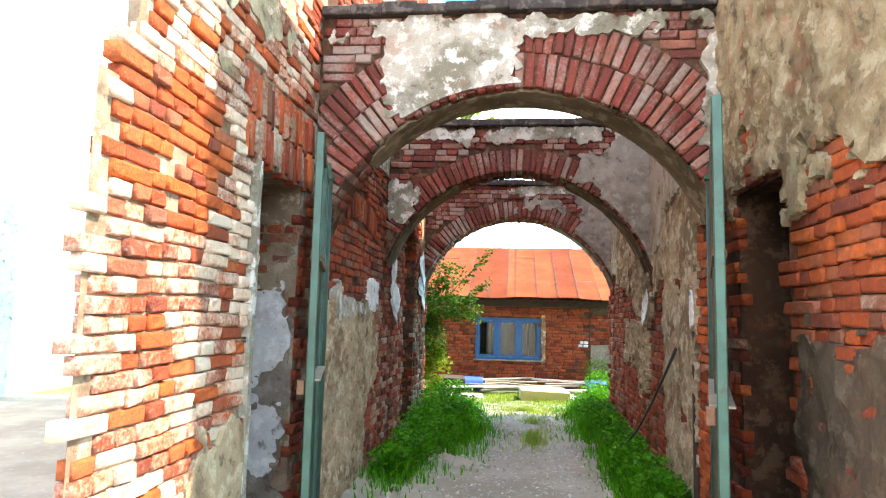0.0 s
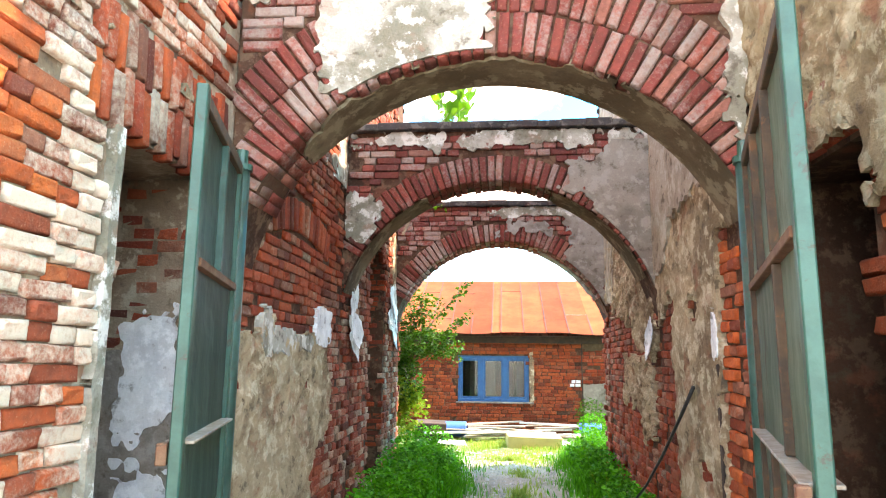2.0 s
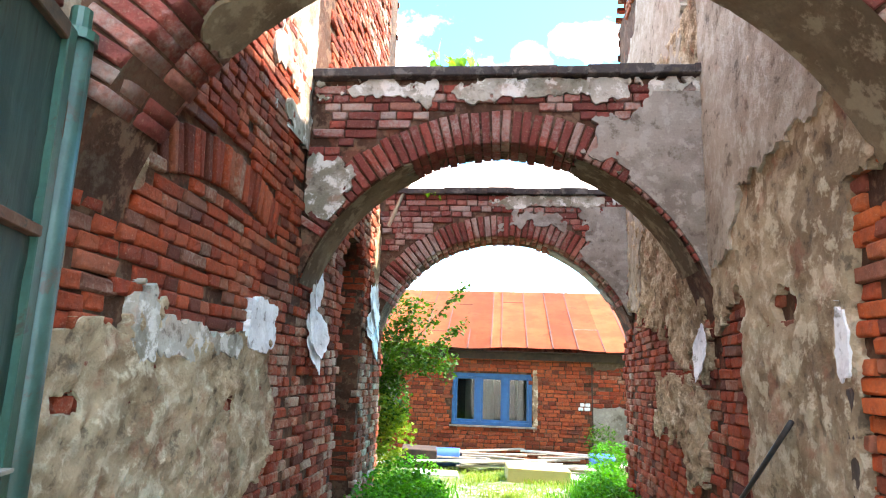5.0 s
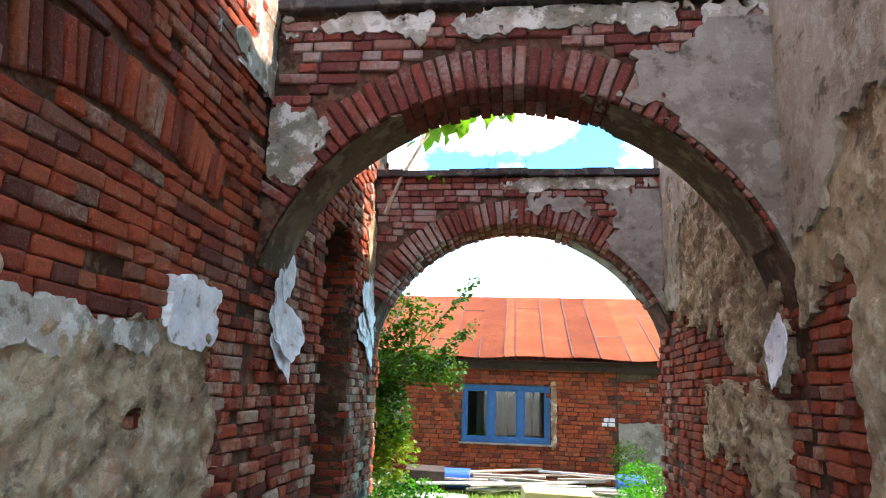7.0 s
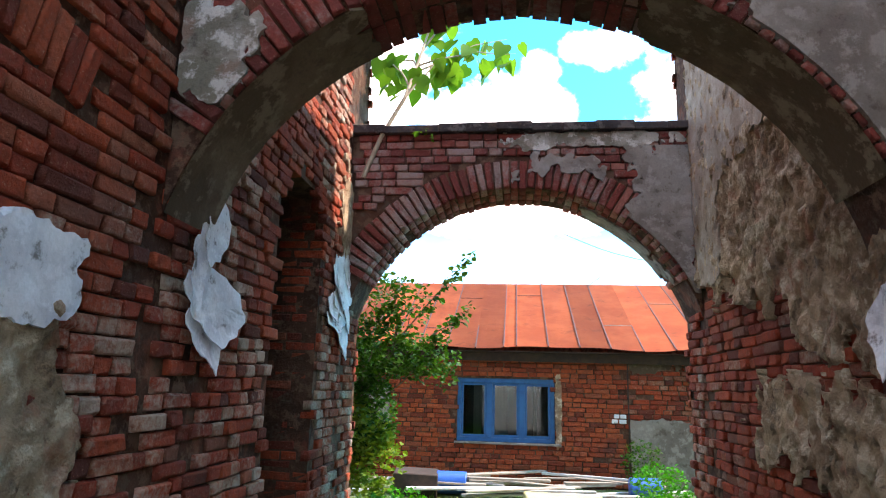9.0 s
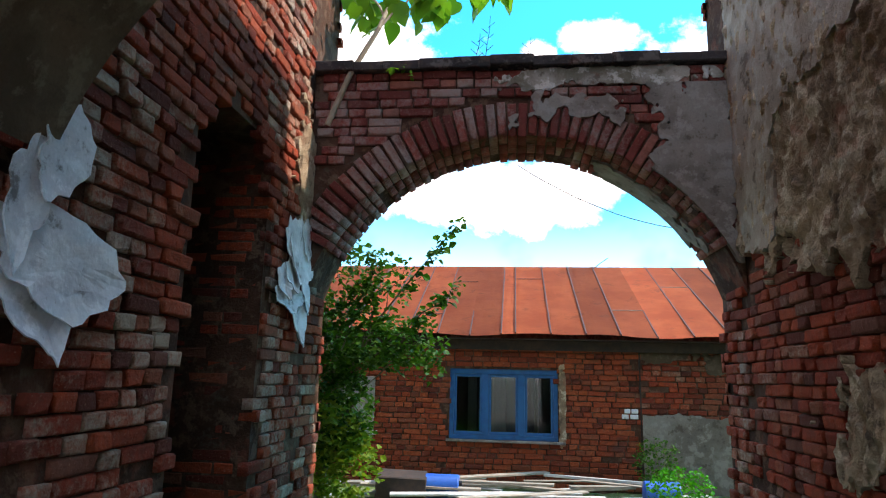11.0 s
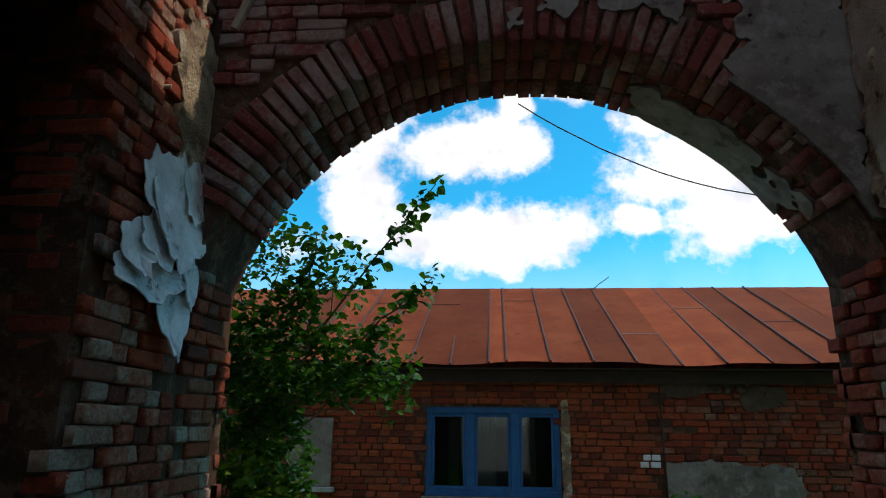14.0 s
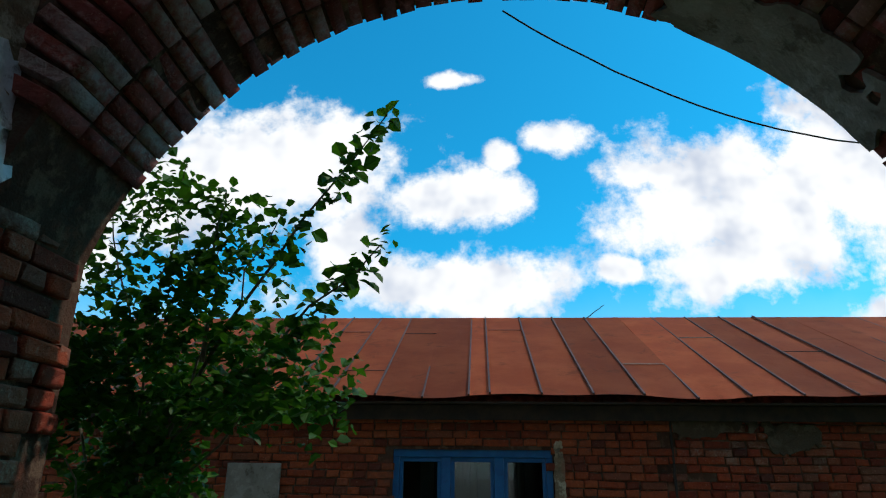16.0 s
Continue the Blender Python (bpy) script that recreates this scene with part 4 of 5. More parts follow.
    coat("render_coat", wall, f, 0.62, 0.8, 0.5, 1.7, blobs([(0.68, 1.12, 0.05, 0.56)], [], 0.03, 4, 63), M_PLASTER, 0.015, 0.014, 0.003, "pale render beside the window")
    for u, v, w in ((1.56, 1.06, 0.09), (1.66, 1.06, 0.1), (1.53, 0.985, 0.1), (1.65, 0.985, 0.12)):
        box_part("painted_brick_face", M_PLASTER_WHITE, wall, u - w / 2 + 0.005, u + w / 2 - 0.005, HY - 0.012, HY + 0.02, v - 0.03, v + 0.03, 0.006)
    box_part("straight_joint", M_NEAR_BLACK, wall, 1.735, 1.755, HY - 0.008, HY + 0.02, 0.0, 1.99, 0.002)
    return house, wall


HOUSE, HOUSE_WALL = build_house()


# ---- gates ----
def gate(post, free, label, right):
    thing = tagged(new("metal_gate"), label, "gate", "pair of gate leaves")
    thing.location = (post[0], post[1], 0)
    a, b = Vector((*post, 0)), Vector((*free, 0))
    length = (b - a).length
    m = Matrix.Rotation(math.atan2(b.y - a.y, b.x - a.x), 4, "Z")

    def bx(name, mat, x0, x1, y0, y1, z0, z1, bevel=0.004, lab=""):
        return box_part(name, mat, thing, x0, x1, y0, y1, z0, z1, bevel, m, lab)
    bm = bmesh.new()
    tube(bm, [(0, 0, -0.1), (0, 0, 2.56)], 0.05, 0.05, 14)
    p = part("post", bm, M_GREEN_DARK, thing, "dark green round steel post", True)
    bm = bmesh.new()
    tube(bm, [(0, 0, 2.55), (0, 0, 2.585)], 0.062, 0.062, 14)
    tube(bm, [(0, 0, 2.58), (0, 0, 2.67)], 0.036, 0.034, 12)
    part("post_cap", bm, M_GREEN_FRAME, thing)
    sheet, bar, edge = (M_GREY_SHEET, M_RUST_DARK, M_RUST_DARK) if right else (M_GREEN_SHEET, M_GREEN_DARK, M_GREEN_FRAME)
    z0, z1 = 0.06, 2.56
    st = 0.06
    bx("stile", edge, 0.06, 0.06 + st, -0.022, 0.022, z0, z1)
    bx("stile", M_GREEN_FRAME, length - st, length, -0.023, 0.023, z0, z1 + 0.03, 0.005)
    for za in (z0, z1 - st):
        bx("rail", M_RUST_DARK, 0.06 + st, length - st, -0.024, 0.024, za, za + st)
    bx("rail", M_RUST, 0.06 + st, length - st, -0.032, 0.032, 1.86, 1.895, 0.003, "rusty cross rail")
    bx("rail", M_ANGLE, 0.06 + st, length - st, -0.055, 0.055, 1.19, 1.202, 0.002, "grey angle-iron cross rail")
    for q in ((0.5,) if not right else (0.33, 0.66)):
        x = 0.06 + st + (length - 0.12 - st) * q
        bx("stiffener", bar, x - 0.02, x + 0.02, -0.03, 0.03, 1.9, z1 - st)
        if right:
            bx("stiffener", bar, x - 0.018, x + 0.018, -0.028, 0.028, z0 + st, 1.186)
            if q > 0.5:
                bx("stiffener", bar, x - 0.018, x + 0.018, -0.028, 0.028, 1.206, 1.856)
    for zl, zh in ((z0 + st, 1.188), (1.204, 1.858), (1.897, z1 - st)):
        bm = bmesh.new()
        n = 10
        g = [[bm.verts.new((0.06 + st + (length - 0.12 - st) * i / n, 0.006 * noise.noise((i * 0.6, j * 0.7, zl)), zl + (zh - zl) * j / n)) for j in range(n + 1)] for i in range(n + 1)]
        for i in range(n):
            for j in range(n):
                bm.faces.new((g[i][j], g[i + 1][j], g[i + 1][j + 1], g[i][j + 1]))
        bmesh.ops.solidify(bm, geom=list(bm.faces), thickness=0.003)
        bmesh.ops.transform(bm, matrix=m, verts=bm.verts)
        part("sheet_panel", bm, sheet, thing, "dented faded green sheet")
    for zh in (0.5, 2.2):
        bm = bmesh.new()
        tube(bm, [(0.055, 0, zh), (0.055, 0, zh + 0.12)], 0.02, 0.02, 10)
        bmesh.ops.transform(bm, matrix=m, verts=bm.verts)
        part("hinge", bm, M_RUST, thing)
    bm = add_box(bmesh.new(), length - 0.05, length - 0.01, -0.07, -0.03, 1.12, 1.2, m, 0.004)
    part("latch", bm, M_RUST, thing)
    return thing


gate((-1.39, 4.62), (-1.1, 3.52), "open faded green sheet-steel gate leaf", False)
gate((1.36, 4.62), (0.9, 2.98), "open faded green sheet-steel gate leaf, rusty", True)


# ---- plants ----
def leaf_cloud(name, centres, count, size, mat, parent, seed, flat=0.6):
    """Many small folded leaves in uneven clumps."""
    rg = random.Random(seed)
    vs, fs = [], []
    wsum = [c[3] * c[4] * c[5] for c in centres]
    for _ in range(count):
        cx, cy, cz, rx, ry, rz = rg.choices(centres, wsum)[0]
        while True:
            d = Vector([rg.uniform(-1, 1) for _ in range(3)])
            if d.length < 1 and rg.random() < 0.25 + 0.75 * d.length:
                break
        p = Vector((cx + d.x * rx, cy + d.y * ry, cz + d.z * rz))
        if fbm(p.x * 1.0 + p.y, p.z, 3.2, seed) < -0.18:
            continue
        s = size * rg.uniform(0.5, 1.4)
        q = Euler((rg.uniform(-0.9, 0.9), rg.uniform(-0.9, 0.9), rg.uniform(0, 6.3))).to_matrix()
        k = len(vs)
        for a in ((0, 0, 0), (0.42 * s, 0.4 * s, 0.1 * s), (0.3 * s, 0.75 * s, 0.06 * s), (0, s, -0.12 * s), (-0.3 * s, 0.75 * s, 0.06 * s), (-0.42 * s, 0.4 * s, 0.1 * s)):
            vs.append(p + q @ Vector(a))
        fs += [(k, k + 1, k + 2, k + 3), (k, k + 3, k + 4, k + 5)]
    ob = new(name, mesh_of(name, vs, fs, mat))
    ob.parent = parent
    return ob


def build_shrub():
    shrub = tagged(new("shrub"), "leafy green shrub behind the arch pier", "shrub")
    base = Vector((-1.75, 12.1, 0))
    shrub.location = base
    bm = bmesh.new()
    tube(bm, bent((0, 0, -0.05), (0.1, -0.1, 1.5), 7, 0.03, 0, 4), 0.035, 0.02, 8)
    part("trunk", bm, M_BARK, shrub)
    tips = [((0.1, -0.1, 1.3), (1.32, -0.85, 2.72)), ((0.2, -0.1, 1.35), (1.3, -0.75, 2.2)), ((0.05, 0, 0.9), (0.95, -0.5, 1.75)), ((0, 0, 0.8), (-0.5, 0.2, 1.9)),
            ((0.1, -0.1, 1.4), (0.3, 0.1, 2.5)), ((0, 0, 0.3), (0.5, -0.3, 1.0)), ((0, 0, 0.5), (0.1, -0.6, 1.4)), ((0.5, -0.4, 1.8), (0.55, -0.5, 2.55))]
    for i, (a, b) in enumerate(tips):
        bm = bmesh.new()
        tube(bm, bent(a, b, 7, 0.03, -0.06, 30 + i), 0.012, 0.003, 5)
        part("branch", bm, M_BARK, shrub)
    cl = [(0.25, -0.2, 1.75, 0.55, 0.4, 0.38), (0.75, -0.45, 1.75, 0.45, 0.3, 0.25), (-0.1, 0.0, 1.5, 0.5, 0.4, 0.5), (0.55, -0.4, 2.15, 0.3, 0.25, 0.16), (0.2, -0.2, 1.1, 0.35, 0.3, 0.5), (1.0, -0.6, 1.55, 0.25, 0.2, 0.14)]
    leaf_cloud("crown", cl, 8000, 0.054, M_LEAF, shrub, 5)
    # brighter leaves below, painted as lit against the darker crown
    leaf_cloud("lower_leaves", [(0.15, -0.3, 0.75, 0.4, 0.35, 0.5), (0.35, -0.35, 0.7, 0.33, 0.28, 0.3), (0.0, -0.3, 0.3, 0.4, 0.35, 0.35)], 3400, 0.06, M_LEAF_LIT, shrub, 6)
    leaf_cloud("upper_leaves", [(0.2, -0.4, 2.35, 0.55, 0.3, 0.32), (-0.2, -0.3, 2.15, 0.45, 0.3, 0.35), (0.55, -0.5, 2.35, 0.4, 0.25, 0.2), (0.0, -0.4, 2.65, 0.4, 0.25, 0.22)], 1500, 0.05, M_LEAF, shrub, 15)
    for i, (a, b) in enumerate((((0.1, -0.1, 1.4), (-0.1, -0.4, 2.8)), ((0.1, -0.1, 1.4), (0.35, -0.5, 2.7)), ((0.3, -0.2, 1.5), (0.85, -0.6, 2.4)))):
        bm = bmesh.new()
        tube(bm, bent(a, b, 7, 0.03, -0.05, 60 + i), 0.008, 0.002, 5)
        part("branch", bm, M_BARK, shrub)
    sprays = []
    for (a, b), n in ((tips[0], 26), (tips[1], 26), (tips[7], 14)):
        for k in range(n):
            p = Vector(a).lerp(Vector(b), 0.35 + 0.65 * k / (n - 1))
            sprays.append((p.x, p.y, p.z, 0.06, 0.06, 0.06))
    leaf_cloud("spray_leaves", sprays, 420, 0.06, M_LEAF, shrub, 9)


build_shrub()


def heart_leaf():
    out = [(0, 0, 0), (0.22, -0.1, 0.02), (0.42, 0.05, 0.05), (0.45, 0.3, 0.06), (0.28, 0.62, 0.02), (0, 1.0, -0.1), (-0.28, 0.62, 0.02), (-0.45, 0.3, 0.06), (-0.42, 0.05, 0.05), (-0.22, -0.1, 0.02), (0, 0.35, -0.03)]
    fs = [(10, k, k + 1) for k in range(9)] + [(10, 9, 0)]
    return mesh_of("leaf", out, fs, M_LEAF_BIG, True)


def build_wall_tree():
    tree = tagged(new("sapling"), "broad-leaved sapling rooted in the arch's coping", "tree")
    base = Vector((-1.4, 10.62, 3.32))
    tree.location = base
    main = [(0, -0.02, 0), (0.16, -0.04, 0.4), (0.36, 0.0, 0.8), (0.42, 0.25, 1.25), (0.5, 0.5, 1.8)]
    bm = bmesh.new()
    tube(bm, main, 0.026, 0.012, 8)
    part("trunk", bm, M_STEM, tree)
    limbs = [((0.38, 0.1, 0.95), (0.1, 0.6, 1.45)), ((0.4, 0.2, 1.15), (1.3, 1.1, 2.0)), ((0.36, 0.0, 0.8), (0.75, 0.5, 1.55)), ((0.5, 0.5, 1.8), (0.6, 0.9, 2.5)), ((0.42, 0.25, 1.25), (0.0, 0.9, 1.7)), ((0.45, 0.4, 1.5), (0.95, 0.7, 2.4)), ((0.5, 0.5, 1.8), (0.5, 0.7, 2.95)), ((0.5, 0.5, 1.8), (0.9, 0.7, 2.8)), ((0.42, 0.25, 1.25), (1.4, 0.7, 1.6))]
    rg = random.Random(21)
    leaf = heart_leaf()
    for i, (a, b) in enumerate(limbs):
        bm = bmesh.new()
        pts = bent(a, b, 5, 0.03, -0.05, 50 + i)
        tube(bm, pts, 0.012, 0.004, 5)
        part("branch", bm, M_STEM, tree)
        for k in range(20):
            p = pts[1].lerp(pts[-1], rg.random() ** 0.7) + Vector([rg.uniform(-0.16, 0.16), rg.uniform(-0.16, 0.16), rg.uniform(-0.2, 0.06)])
            ob = new("leaf", leaf)
            s = rg.uniform(0.12, 0.22)
            ob.matrix_basis = Matrix.LocRotScale(p, Euler((rg.uniform(-1.9, -0.5), rg.uniform(-0.5, 0.5), rg.uniform(0, 6.3))), (s, s, s))
            ob.parent = tree


build_wall_tree()


def blades(name, spots, mat, label, seed, h0, h1, width=0.006):
    """Grass: bent blades in tufts; each spot is a centre, half sizes and a count."""
    rg = random.Random(seed)
    vs, fs = [], []
    for cx, cy, rx, ry, n, hk in spots:
        for _ in range(n):
            a, r = rg.uniform(0, math.tau), min(abs(rg.gauss(0, 0.62)), 1.6)
            x, y = cx + rx * r * math.cos(a), cy + ry * r * math.sin(a)
            if not (XL + 0.02 < x < XR - 0.02) and y < 11.2:
                continue
            if fbm(x, y, 1.6, seed) < -0.25:
                continue
            h = rg.uniform(h0, h1) * hk * max(1.15 - 0.5 * r, 0.35)
            th = rg.uniform(0, math.tau)
            lean = Vector((math.cos(th), math.sin(th), 0)) * h * rg.uniform(0.15, 0.7)
            side = Vector((-math.sin(th), math.cos(th), 0)) * width * rg.uniform(0.7, 1.6)
            p = Vector((x, y, -0.03))
            k = len(vs)
            vs += [p - side, p + side, p + lean * 0.35 + Vector((0, 0, h * 0.6)) + side * 0.8, p + lean * 0.35 + Vector((0, 0, h * 0.6)) - side * 0.8, p + lean + Vector((0, 0, h))]
            fs += [(k, k + 1, k + 2, k + 3), (k + 3, k + 2, k + 4)]
    tagged(new(name, mesh_of(name, vs, fs, mat)), label, "grass", kind="stuff")


blades("grass", [(-1.2, 6.6, 0.35, 0.7, 1800, 0.7), (-1.05, 7.7, 0.5, 0.9, 3600, 1.0), (-0.95, 8.9, 0.6, 1.0, 5000, 1.25), (-1.0, 10.0, 0.55, 1.0, 4200, 1.2), (-1.2, 11.2, 0.6, 0.9, 2600, 1.2),
                 (1.2, 5.9, 0.3, 0.7, 2200, 0.9), (1.2, 6.9, 0.32, 0.9, 2600, 0.8), (1.2, 8.2, 0.3, 1.0, 2200, 0.8), (1.15, 9.6, 0.4, 1.0, 2600, 0.95), (1.25, 11.0, 0.45, 0.9, 2600, 1.15), (1.5, 12.2, 0.5, 0.8, 2000, 1.3)],
       M_GRASS, "rank green grass along the passage walls", 3, 0.10, 0.30)
blades("yard_grass", [(0.3, 13.2, 2.4, 1.5, 6500, 0.5), (0.25, 8.6, 0.28, 0.9, 800, 0.8), (0.3, 9.9, 0.35, 0.9, 900, 0.7), (0.2, 11.5, 1.1, 0.9, 2200, 0.5), (-2.8, 13.4, 1.2, 1.8, 1500, 1.0), (3.2, 13.4, 1.2, 1.8, 1500, 1.0)],
       M_GRASS_DRY, "pale short yard grass", 4, 0.08, 0.22, 0.005)


def weeds(name, spots, label, seed, mat):
    rg = random.Random(seed)
    for cx, cy, r, h in spots:
        w = tagged(new(name), label, "weed")
        w.location = (cx, cy, 0)
        bm = bmesh.new()
        for i in range(7):
            a = rg.uniform(0, 6.3)
            tube(bm, bent((0.03 * math.cos(a), 0.03 * math.sin(a), -0.03), (r * 0.8 * math.cos(a), r * 0.8 * math.sin(a), h * rg.uniform(0.6, 1.0)), 3, 0.02, 0, seed + i), 0.004, 0.002, 4)
        part("stems", bm, M_LEAF_LIT, w)
        leaf_cloud("foliage", [(0, 0, h * 0.55, r, r, h * 0.5), (r * 0.3, -r * 0.3, h * 0.3, r, r * 0.8, h * 0.3)], 1100, 0.042, mat, w, seed + int(cy * 10))


weeds("weed_clump", [(-1.2, 6.5, 0.22, 0.3), (-1.1, 7.1, 0.26, 0.36), (-1.1, 7.7, 0.32, 0.44), (-0.95, 8.2, 0.3, 0.42), (-1.05, 8.7, 0.36, 0.5), (-0.85, 9.2, 0.32, 0.46), (-1.1, 9.5, 0.36, 0.55), (-0.8, 10.0, 0.3, 0.46), (-1.1, 10.4, 0.36, 0.55), (-1.0, 11.2, 0.36, 0.5)], "bushy bright green weeds by the wall", 71, M_GRASS)
weeds("weed_clump", [(1.2, 5.7, 0.24, 0.34), (1.2, 6.3, 0.25, 0.36), (1.22, 7.0, 0.25, 0.34), (1.25, 7.8, 0.25, 0.36), (1.25, 9.0, 0.26, 0.38), (1.25, 9.9, 0.27, 0.42), (1.25, 10.7, 0.3, 0.45), (1.3, 11.4, 0.32, 0.5), (1.75, 13.4, 0.35, 0.6)], "green weeds by the shaded wall", 74, M_GRASS)
weeds("grey_weed", [(1.85, 15.0, 0.3, 0.75)], "grey-green weed against the house wall", 77, M_LEAF)


def coping_plant():
    w = tagged(new("coping_plant"), "small leafy tuft hanging on the arch face", "weed")
    w.location = (-0.82, 10.53, 3.7)
    leaf_cloud("foliage", [(0, 0, 0, 0.1, 0.05, 0.07)], 60, 0.05, M_LEAF_BIG, w, 81)
    for i, (x, h) in enumerate(((-0.3, 0.35), (-0.22, 0.5), (0.1, 0.3))):
        d = tagged(new("dry_stalk"), "thin dry stalk standing on the coping", "weed")
        d.location = (x, 10.8, 3.8)
        bm = bmesh.new()
        tube(bm, bent((0, 0, 0), (0.04, 0, h), 4, 0.01, 0, i), 0.004, 0.002, 4)
        for k in range(6):
            z = h * (0.3 + 0.1 * k)
            tube(bm, [(0.03 * z / h, 0, z), (0.03 * z / h + (0.05 if k % 2 else -0.05), 0.01, z + 0.05)], 0.003, 0.002, 4)
        part("stalk", bm, M_TWIG, d)


coping_plant()


# ---- yard clutter ----
def clutter():
    rg = random.Random(90)
    for i in range(26):
        ln = rg.uniform(0.8, 2.4)
        x, y = rg.uniform(-1.5, 1.9), rg.uniform(13.6, 15.0)
        ang = rg.uniform(-0.5, 0.5) + (math.pi if rg.random() < 0.5 else 0)
        z = 0.03 + 0.007 * i + rg.uniform(0, 0.02)
        w = rg.uniform(0.06, 0.16)
        white = rg.random() < 0.6
        m = Matrix.Translation((x, y, z)) @ Euler((rg.uniform(-0.03, 0.03), rg.uniform(-0.025, 0.025), ang)).to_matrix().to_4x4()
        ob = part("plank", add_box(bmesh.new(), -ln / 2, ln / 2, -w / 2, w / 2, 0, rg.uniform(0.018, 0.035), None, 0.003), M_PLANK if white else M_PLANK_DARK)
        ob.matrix_basis = m
        tagged(ob, "white-painted weathered board in a heap" if white else "grey weathered plank in a heap", "plank", "boards in the heap")
    for x, y, w, d, h, a, mat, name, lab in ((0.6, 13.2, 0.95, 0.45, 0.2, 0.1, M_YELLOW, "panel", "yellow insulation panel lying in the heap"), (1.25, 13.2, 0.45, 0.4, 0.07, -0.2, M_PLANK, "slab", "white slab lying on the grass"),
                                            (-0.95, 13.25, 0.7, 0.35, 0.05, 0.15, M_PLANK, "slab", "white slab lying on the grass"), (-1.35, 14.3, 0.6, 0.5, 0.3, 0.1, M_NEAR_BLACK, "crate", "black crate beside the boards")):
        ob = part(name, add_box(bmesh.new(), -w / 2, w / 2, -d / 2, d / 2, -0.02, h, None, 0.012), mat)
        ob.matrix_basis = pose(x, y, 0.0, 3, 2, math.degrees(a))
        tagged(ob, lab, name)
    for x, y in ((-0.85, 14.3), (1.75, 14.4)):
        b = tagged(new("canister"), "blue plastic canister lying among the boards", "canister")
        b.location = (x, y, 0.16)
        bm = bmesh.new()
        tube(bm, [(-0.2, 0, 0), (-0.19, 0, 0), (0.19, 0, 0), (0.2, 0, 0)], 0.15, 0.15, 16)
        part("body", bm, M_BLUE_PLASTIC, b, "", True)
        bm = bmesh.new()
        tube(bm, [(0.2, 0, 0.05), (0.24, 0, 0.05)], 0.03, 0.03, 10)
        part("cap", bm, M_CABLE, b)
    # gravel
    vs, fs = [], []
    for i in range(5200):
        x, y = rg.gauss(0.3, 0.75), rg.uniform(4.0, 12.5)
        if not XL + 0.05 < x < XR - 0.05:
            continue
        s = rg.uniform(0.006, 0.026) * (1.6 if rg.random() < 0.06 else 1)
        k = len(vs)
        z = 0.035 * fbm(x, y, 0.9, 4)
        for d in ((1, 0, 0), (0, 1, 0), (-1, 0, 0), (0, -1, 0)):
            vs.append((x + d[0] * s * rg.uniform(0.6, 1.2), y + d[1] * s * rg.uniform(0.6, 1.2), z + rg.uniform(-0.2, 0.2) * s))
        vs += [(x, y, z + s * rg.uniform(0.4, 0.8))]
        fs += [(k, k + 1, k + 4), (k + 1, k + 2, k + 4), (k + 2, k + 3, k + 4), (k + 3, k, k + 4)]
    tagged(new("gravel", mesh_of("gravel", vs, fs, M_STONE)), "loose grey stones on the track", "gravel", kind="stuff")
    # dark pole that leans on the shaded wall
    bm = bmesh.new()
    tube(bm, [(1.46, 6.16, 1.33), (1.44, 6.5, 1.08), (1.40, 6.95, 0.74), (1.35, 7.4, 0.42), (1.28, 7.75, 0.18), (1.25, 7.85, 0.0)], 0.014, 0.011, 8)
    tagged(part("leaning_pole", bm, M_CABLE, None, "", True), "dark bent iron rod leaning on the wall", "rod")
    # cable through the back arch
    bm = bmesh.new()
    tube(bm, bent((0.04, 11.24, 3.2), (1.9, 11.6, 2.72), 16, 0.003, 0.17, 2), 0.004, 0.004, 6)
    tagged(part("hanging_cable", bm, M_CABLE), "thin black cable slung under the arch", "cable")
    # dark upright strip added in place of the groove beside the brick strip
    tagged(box_part("wooden_batten", M_NEAR_BLACK, None, XR - 0.005, XR + 0.028, 5.57, 5.62, 0.0, 1.5, 0.006), "dark strip standing in for a groove in the plaster", "batten")


clutter()


# sunlit wall beyond the broken wall end
def pale_wall():
    bm = add_box(bmesh.new(), -9.3, -9.0, -6, 14.8, -0.2, 3.4)
    tagged(part("boundary_wall", bm, M_PALE_WALL), "pale rendered wall in full sun", "wall", kind="structure")


pale_wall()


# unseen walls, added to keep sky light off the yard and house front
def yard_shade_walls():
    for name, x0, x1 in (("wall_yard_west", -6.4, XL - T - 0.004), ("wall_yard_east", XR + T + 0.004, 9.0)):
        bm = add_box(bmesh.new(), x0, x1, 10.75, 11.15, -0.2, TOP)
        tagged(part(name, bm, M_BROWN_DARK), "unseen wall added to shade the yard and house front", "wall", kind="structure")


yard_shade_walls()


# ---- brickwork ----
def in_door(u, v, d, top):
    return d[0] - 0.04 < u < d[1] + 0.04 and v < top


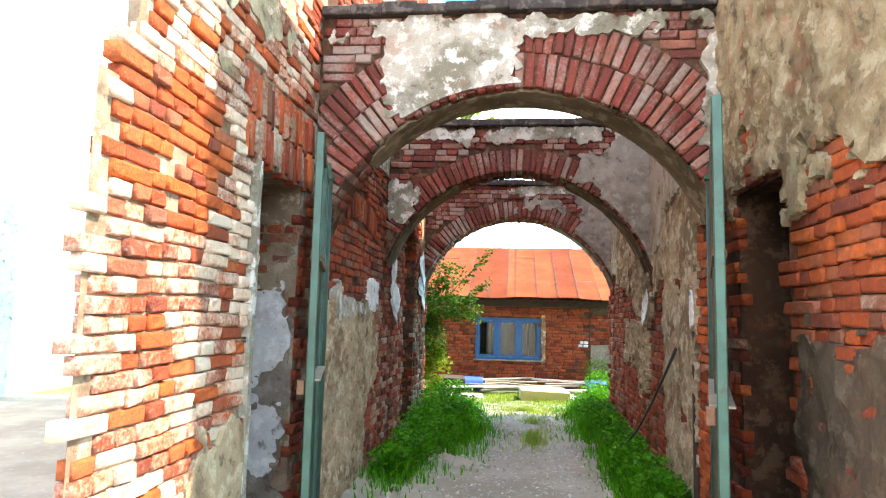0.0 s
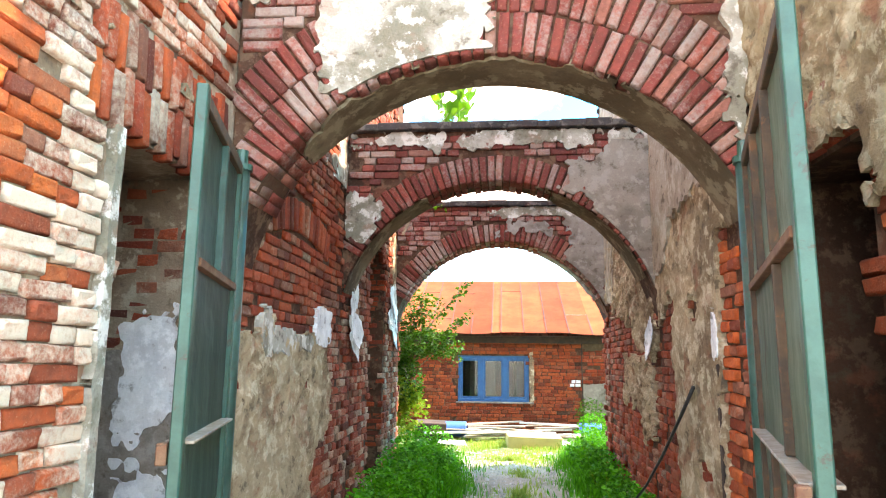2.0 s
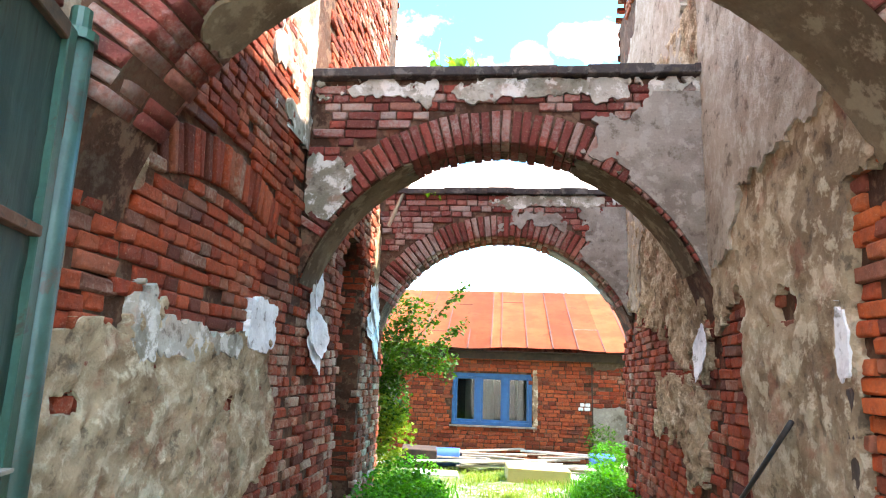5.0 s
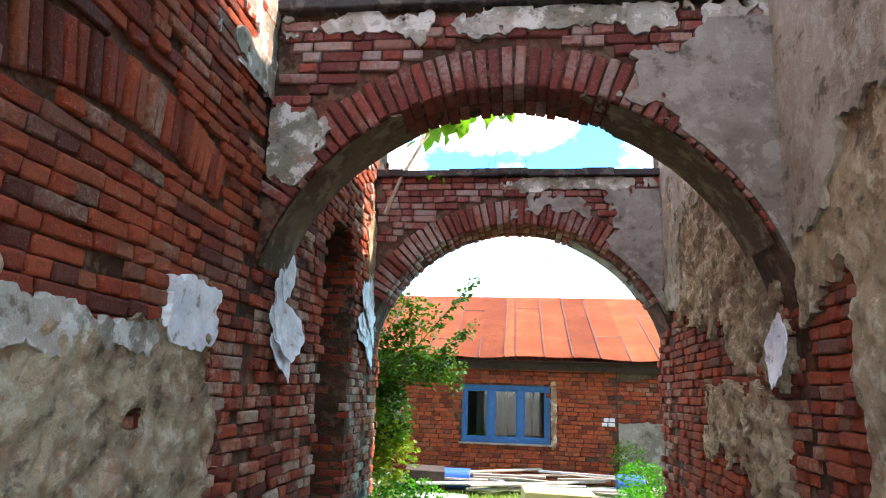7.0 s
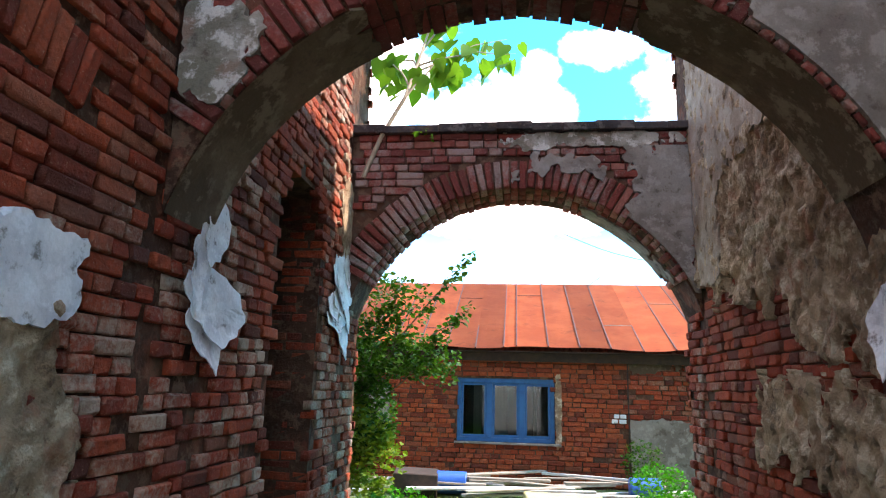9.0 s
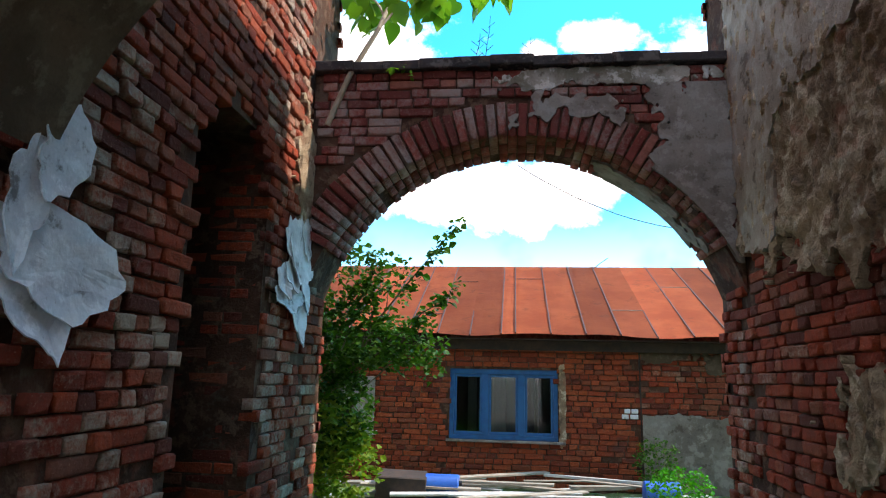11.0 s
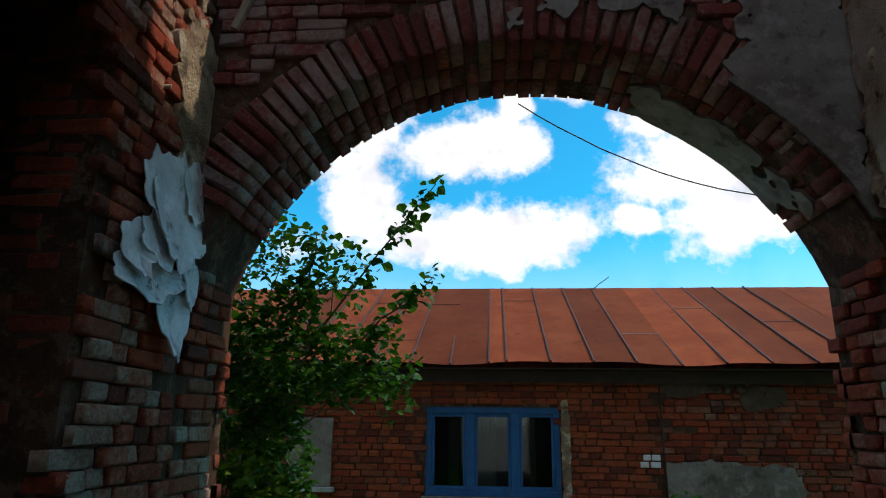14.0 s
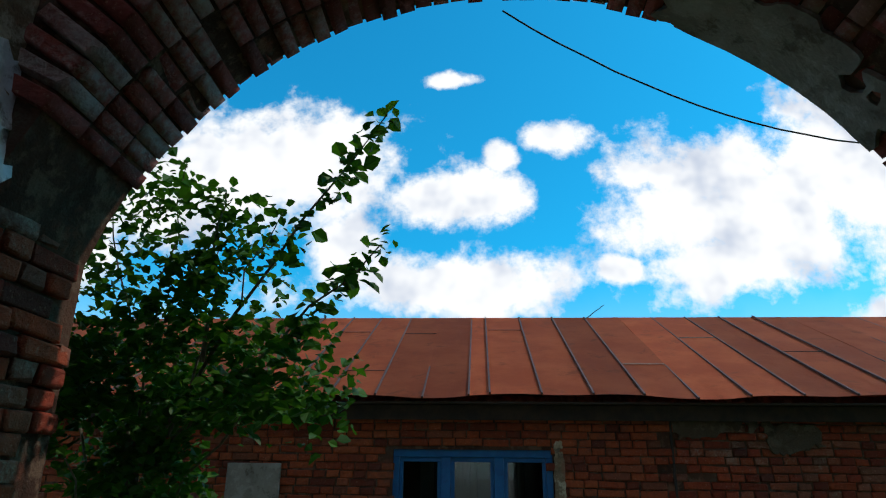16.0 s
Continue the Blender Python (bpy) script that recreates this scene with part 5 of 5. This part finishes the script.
def lay_left():
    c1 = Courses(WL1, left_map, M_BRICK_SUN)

    def skip(u, v):
        if u < 2.2 + max(0, (v - 2.1)) * 0.33 + 0.04 * math.sin(v * 31):
            return True
        if in_door(u, v, D1, 2.48) or (3.42 < u and 2.46 <= v < 2.98):
            return True
        if 2.15 < u < 3.6 and 1.95 < v < 2.65 and noise.noise((u * 5.4, v * 9.2, 3.7)) > 0.42:
            return True
        return FRONT(u, v) > 0.2

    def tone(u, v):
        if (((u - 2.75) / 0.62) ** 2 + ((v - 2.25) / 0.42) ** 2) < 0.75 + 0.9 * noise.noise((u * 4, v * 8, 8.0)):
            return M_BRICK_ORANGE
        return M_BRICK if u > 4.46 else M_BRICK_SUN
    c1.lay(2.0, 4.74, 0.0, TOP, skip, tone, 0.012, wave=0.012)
    for k in range(17):
        for r in range(2):
            c1.put("soldier", 3.46 + 0.0735 * k, 2.6 + 0.262 * r - 0.02 * (k % 3), RG.uniform(-0.008, 0.01), 0.05, M_BRICK_ORANGE if (k * 7 + r) % 5 == 0 else M_BRICK)
    c1.build((2.0, 4.6, 0.4, 2.95))
    c2 = Courses(WL2, left_map, M_BRICK)

    def arch_v(u):
        return 2.48 + 0.13 * (1 - ((u - 6.2) / 0.8) ** 2)

    def skip2(u, v):
        return (5.36 < u < 7.04 and abs(v - arch_v(u)) < 0.165) or LOW(u, v) > 0.2

    def tone2(u, v):
        return M_BRICK_LIME if v + 0.25 * noise.noise((u * 1.5, v, 0)) < 1.6 or v > 4.0 else M_BRICK
    c2.lay(4.76, 5.2, 0.0, 2.25, skip2, tone2, 0.01, wave=0.01)
    c2.lay(5.2, 7.5, 0.0, TOP, skip2, tone2, 0.01, miss=0.012, wave=0.01)
    u = 5.44
    while u < 7.0:
        c2.put("soldier", u, arch_v(u), RG.uniform(-0.012, 0.01), -0.36 * (u - 6.2) + RG.uniform(-0.05, 0.05))
        u += 0.0745
    c2.build((5.2, 7.5, 1.4, 2.9))
    c3 = Courses(WL3, left_map, M_BRICK)

    def skip3(u, v):
        return in_door(u, v, D2, 2.93 - 0.25 * abs((u - 9.4) / 0.48) ** 3)

    def tone3(u, v):
        return M_BRICK_LIME if v + 0.6 * noise.noise((u * 1.3, v * 1.1, 5.5)) < 1.6 or noise.noise((u * 1.3, v * 1.1, 9.5)) > 0.22 else M_BRICK
    c3.lay(7.5, 7.95, 0.0, 2.3, skip3, tone3, 0.01, wave=0.012)
    c3.lay(7.95, 10.6, 0.0, TOP, skip3, tone3, 0.014, miss=0.012, wave=0.012)
    c3.lay(10.6, 11.2, 0.0, 2.2, None, tone3, 0.01)
    c3.build((7.95, 10.5, 1.0, 3.0))
    # doorway cheeks that face the walker; the back one is painted dark for shade
    for wall, y, x0, mat, top, f in ((WL1, D1[1], XL - T - 0.28, M_BRICK, 2.44, blobs([(-1.9, 0.85, 0.34, 0.75), (-2.3, 1.4, 0.3, 0.8), (-2.7, 1.0, 0.3, 1.2)], [], 0.2, 3, 91)), (WL3, D2[1], XL - T - 1.7, M_BRICK_DOOR_SHADE, 2.88, None)):
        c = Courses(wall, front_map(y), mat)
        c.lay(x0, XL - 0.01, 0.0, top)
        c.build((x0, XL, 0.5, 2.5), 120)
        if f:
            coat("render_coat", wall, front_map(y), x0, XL - 0.03, 0.0, 2.4, f, M_PLASTER_GREY, 0.025, 0.012, 0.004, "grey render in the doorway")
            coat("limewash_flake", wall, front_map(y), x0, XL - 0.03, 0.0, 2.4, blobs([(-1.75, 1.4, 0.16, 0.32), (-1.75, 0.7, 0.14, 0.26)], [], 0.14, 3.4, 92), M_PLASTER_WHITE, 0.02, 0.02, 0.003, "white limewash in the doorway")
    # pale cement edge of the first doorway
    coat("cement_edge", WL1, left_map, D1[0] - 0.07, D1[0] + 0.0, 0.0, 2.45, lambda u, v: u - D1[0] + 0.055 + 0.02 * fbm(u, v, 5, 2), M_PLASTER_TOP, 0.012, 0.02, 0.003, "pale cement edge")
    for a, b, v in ((8.85, 9.95, 2.93),):
        box_part("lintel", M_NEAR_BLACK, WL3, XL - T, XL - 0.03, a, b, v, v + 0.06, 0.01)


def lay_right():
    d = (3.72, 4.5)
    c1 = Courses(WR1, right_map, M_BRICK_ORANGE)
    c1.lay(2.44, 4.74, 0.0, TOP, lambda u, v: in_door(u, v, d, 2.4) or (u < 3.3 and v > 4.0) or R1(u, v) > 0.25, lambda u, v: M_BRICK_ORANGE if v + noise.noise((u * 2, v * 3, 1)) > 1.25 and v < 2.4 else M_BRICK, 0.016)
    c1.build((2.44, 3.8, 0.4, 3.0))
    c2 = Courses(WR2, middle_map, M_BRICK_ORANGE)
    c2.lay(4.76, 5.2, 0.0, 2.2, lambda u, v: R2(u, v) > 0.25, None, 0.012)
    c2.lay(5.2, 7.5, 0.0, TOP, lambda u, v: R2(u, v) > 0.25 or (6.22 < u < 6.38 and 1.83 < v < 1.97), lambda u, v: M_BRICK_ORANGE if u < 6 else M_BRICK, 0.014, miss=0.01)
    c2.build((5.2, 7.5, 0.0, 2.3))
    c3 = Courses(WR3, back_map, M_BRICK)
    c3.lay(7.5, 7.95, 0.0, 2.25, lambda u, v: R3(u, v) > 0.25, None, 0.014)
    c3.lay(7.95, 10.6, 0.0, TOP, lambda u, v: (u > 10.25 and v > 6.25) or R3(u, v) > 0.25, None, 0.014, miss=0.012)
    c3.lay(10.6, 11.2, 0.0, 2.15, None, None, 0.02)
    c3.build((7.95, 11.2, 0.3, 2.2))
    # broken wall ends towards the yard
    for wall, x0, x1 in ((WR3, XB + 0.01, XR + T), (WL3, XL - T, XL - 0.01)):
        c = Courses(wall, lambda u, v, w: (u, 11.2 + w, v), M_BRICK)
        c.lay(x0, x1, 0.0, TOP, None, None, 0.03)
        c.build((x0, x1, 0.0, 3.0), 60)


def lay_house():
    c = Courses(HOUSE_WALL, front_map(HY), M_BRICK_HOUSE)
    c.lay(-4.5, 5.5, 0.0, 2.0, lambda u, v: (WIN[0] - 0.03 < u < WIN[1] + 0.05 and WIN[2] - 0.04 < v < WIN[3] + 0.01) or abs(u - 1.745) < 0.05, lambda u, v: M_BRICK if u > 1.75 else M_BRICK_HOUSE, 0.007, miss=0.006, wave=0.004)
    c.build((-1.6, 2.0, 0.4, 2.0))


lay_left()
lay_right()
lay_house()
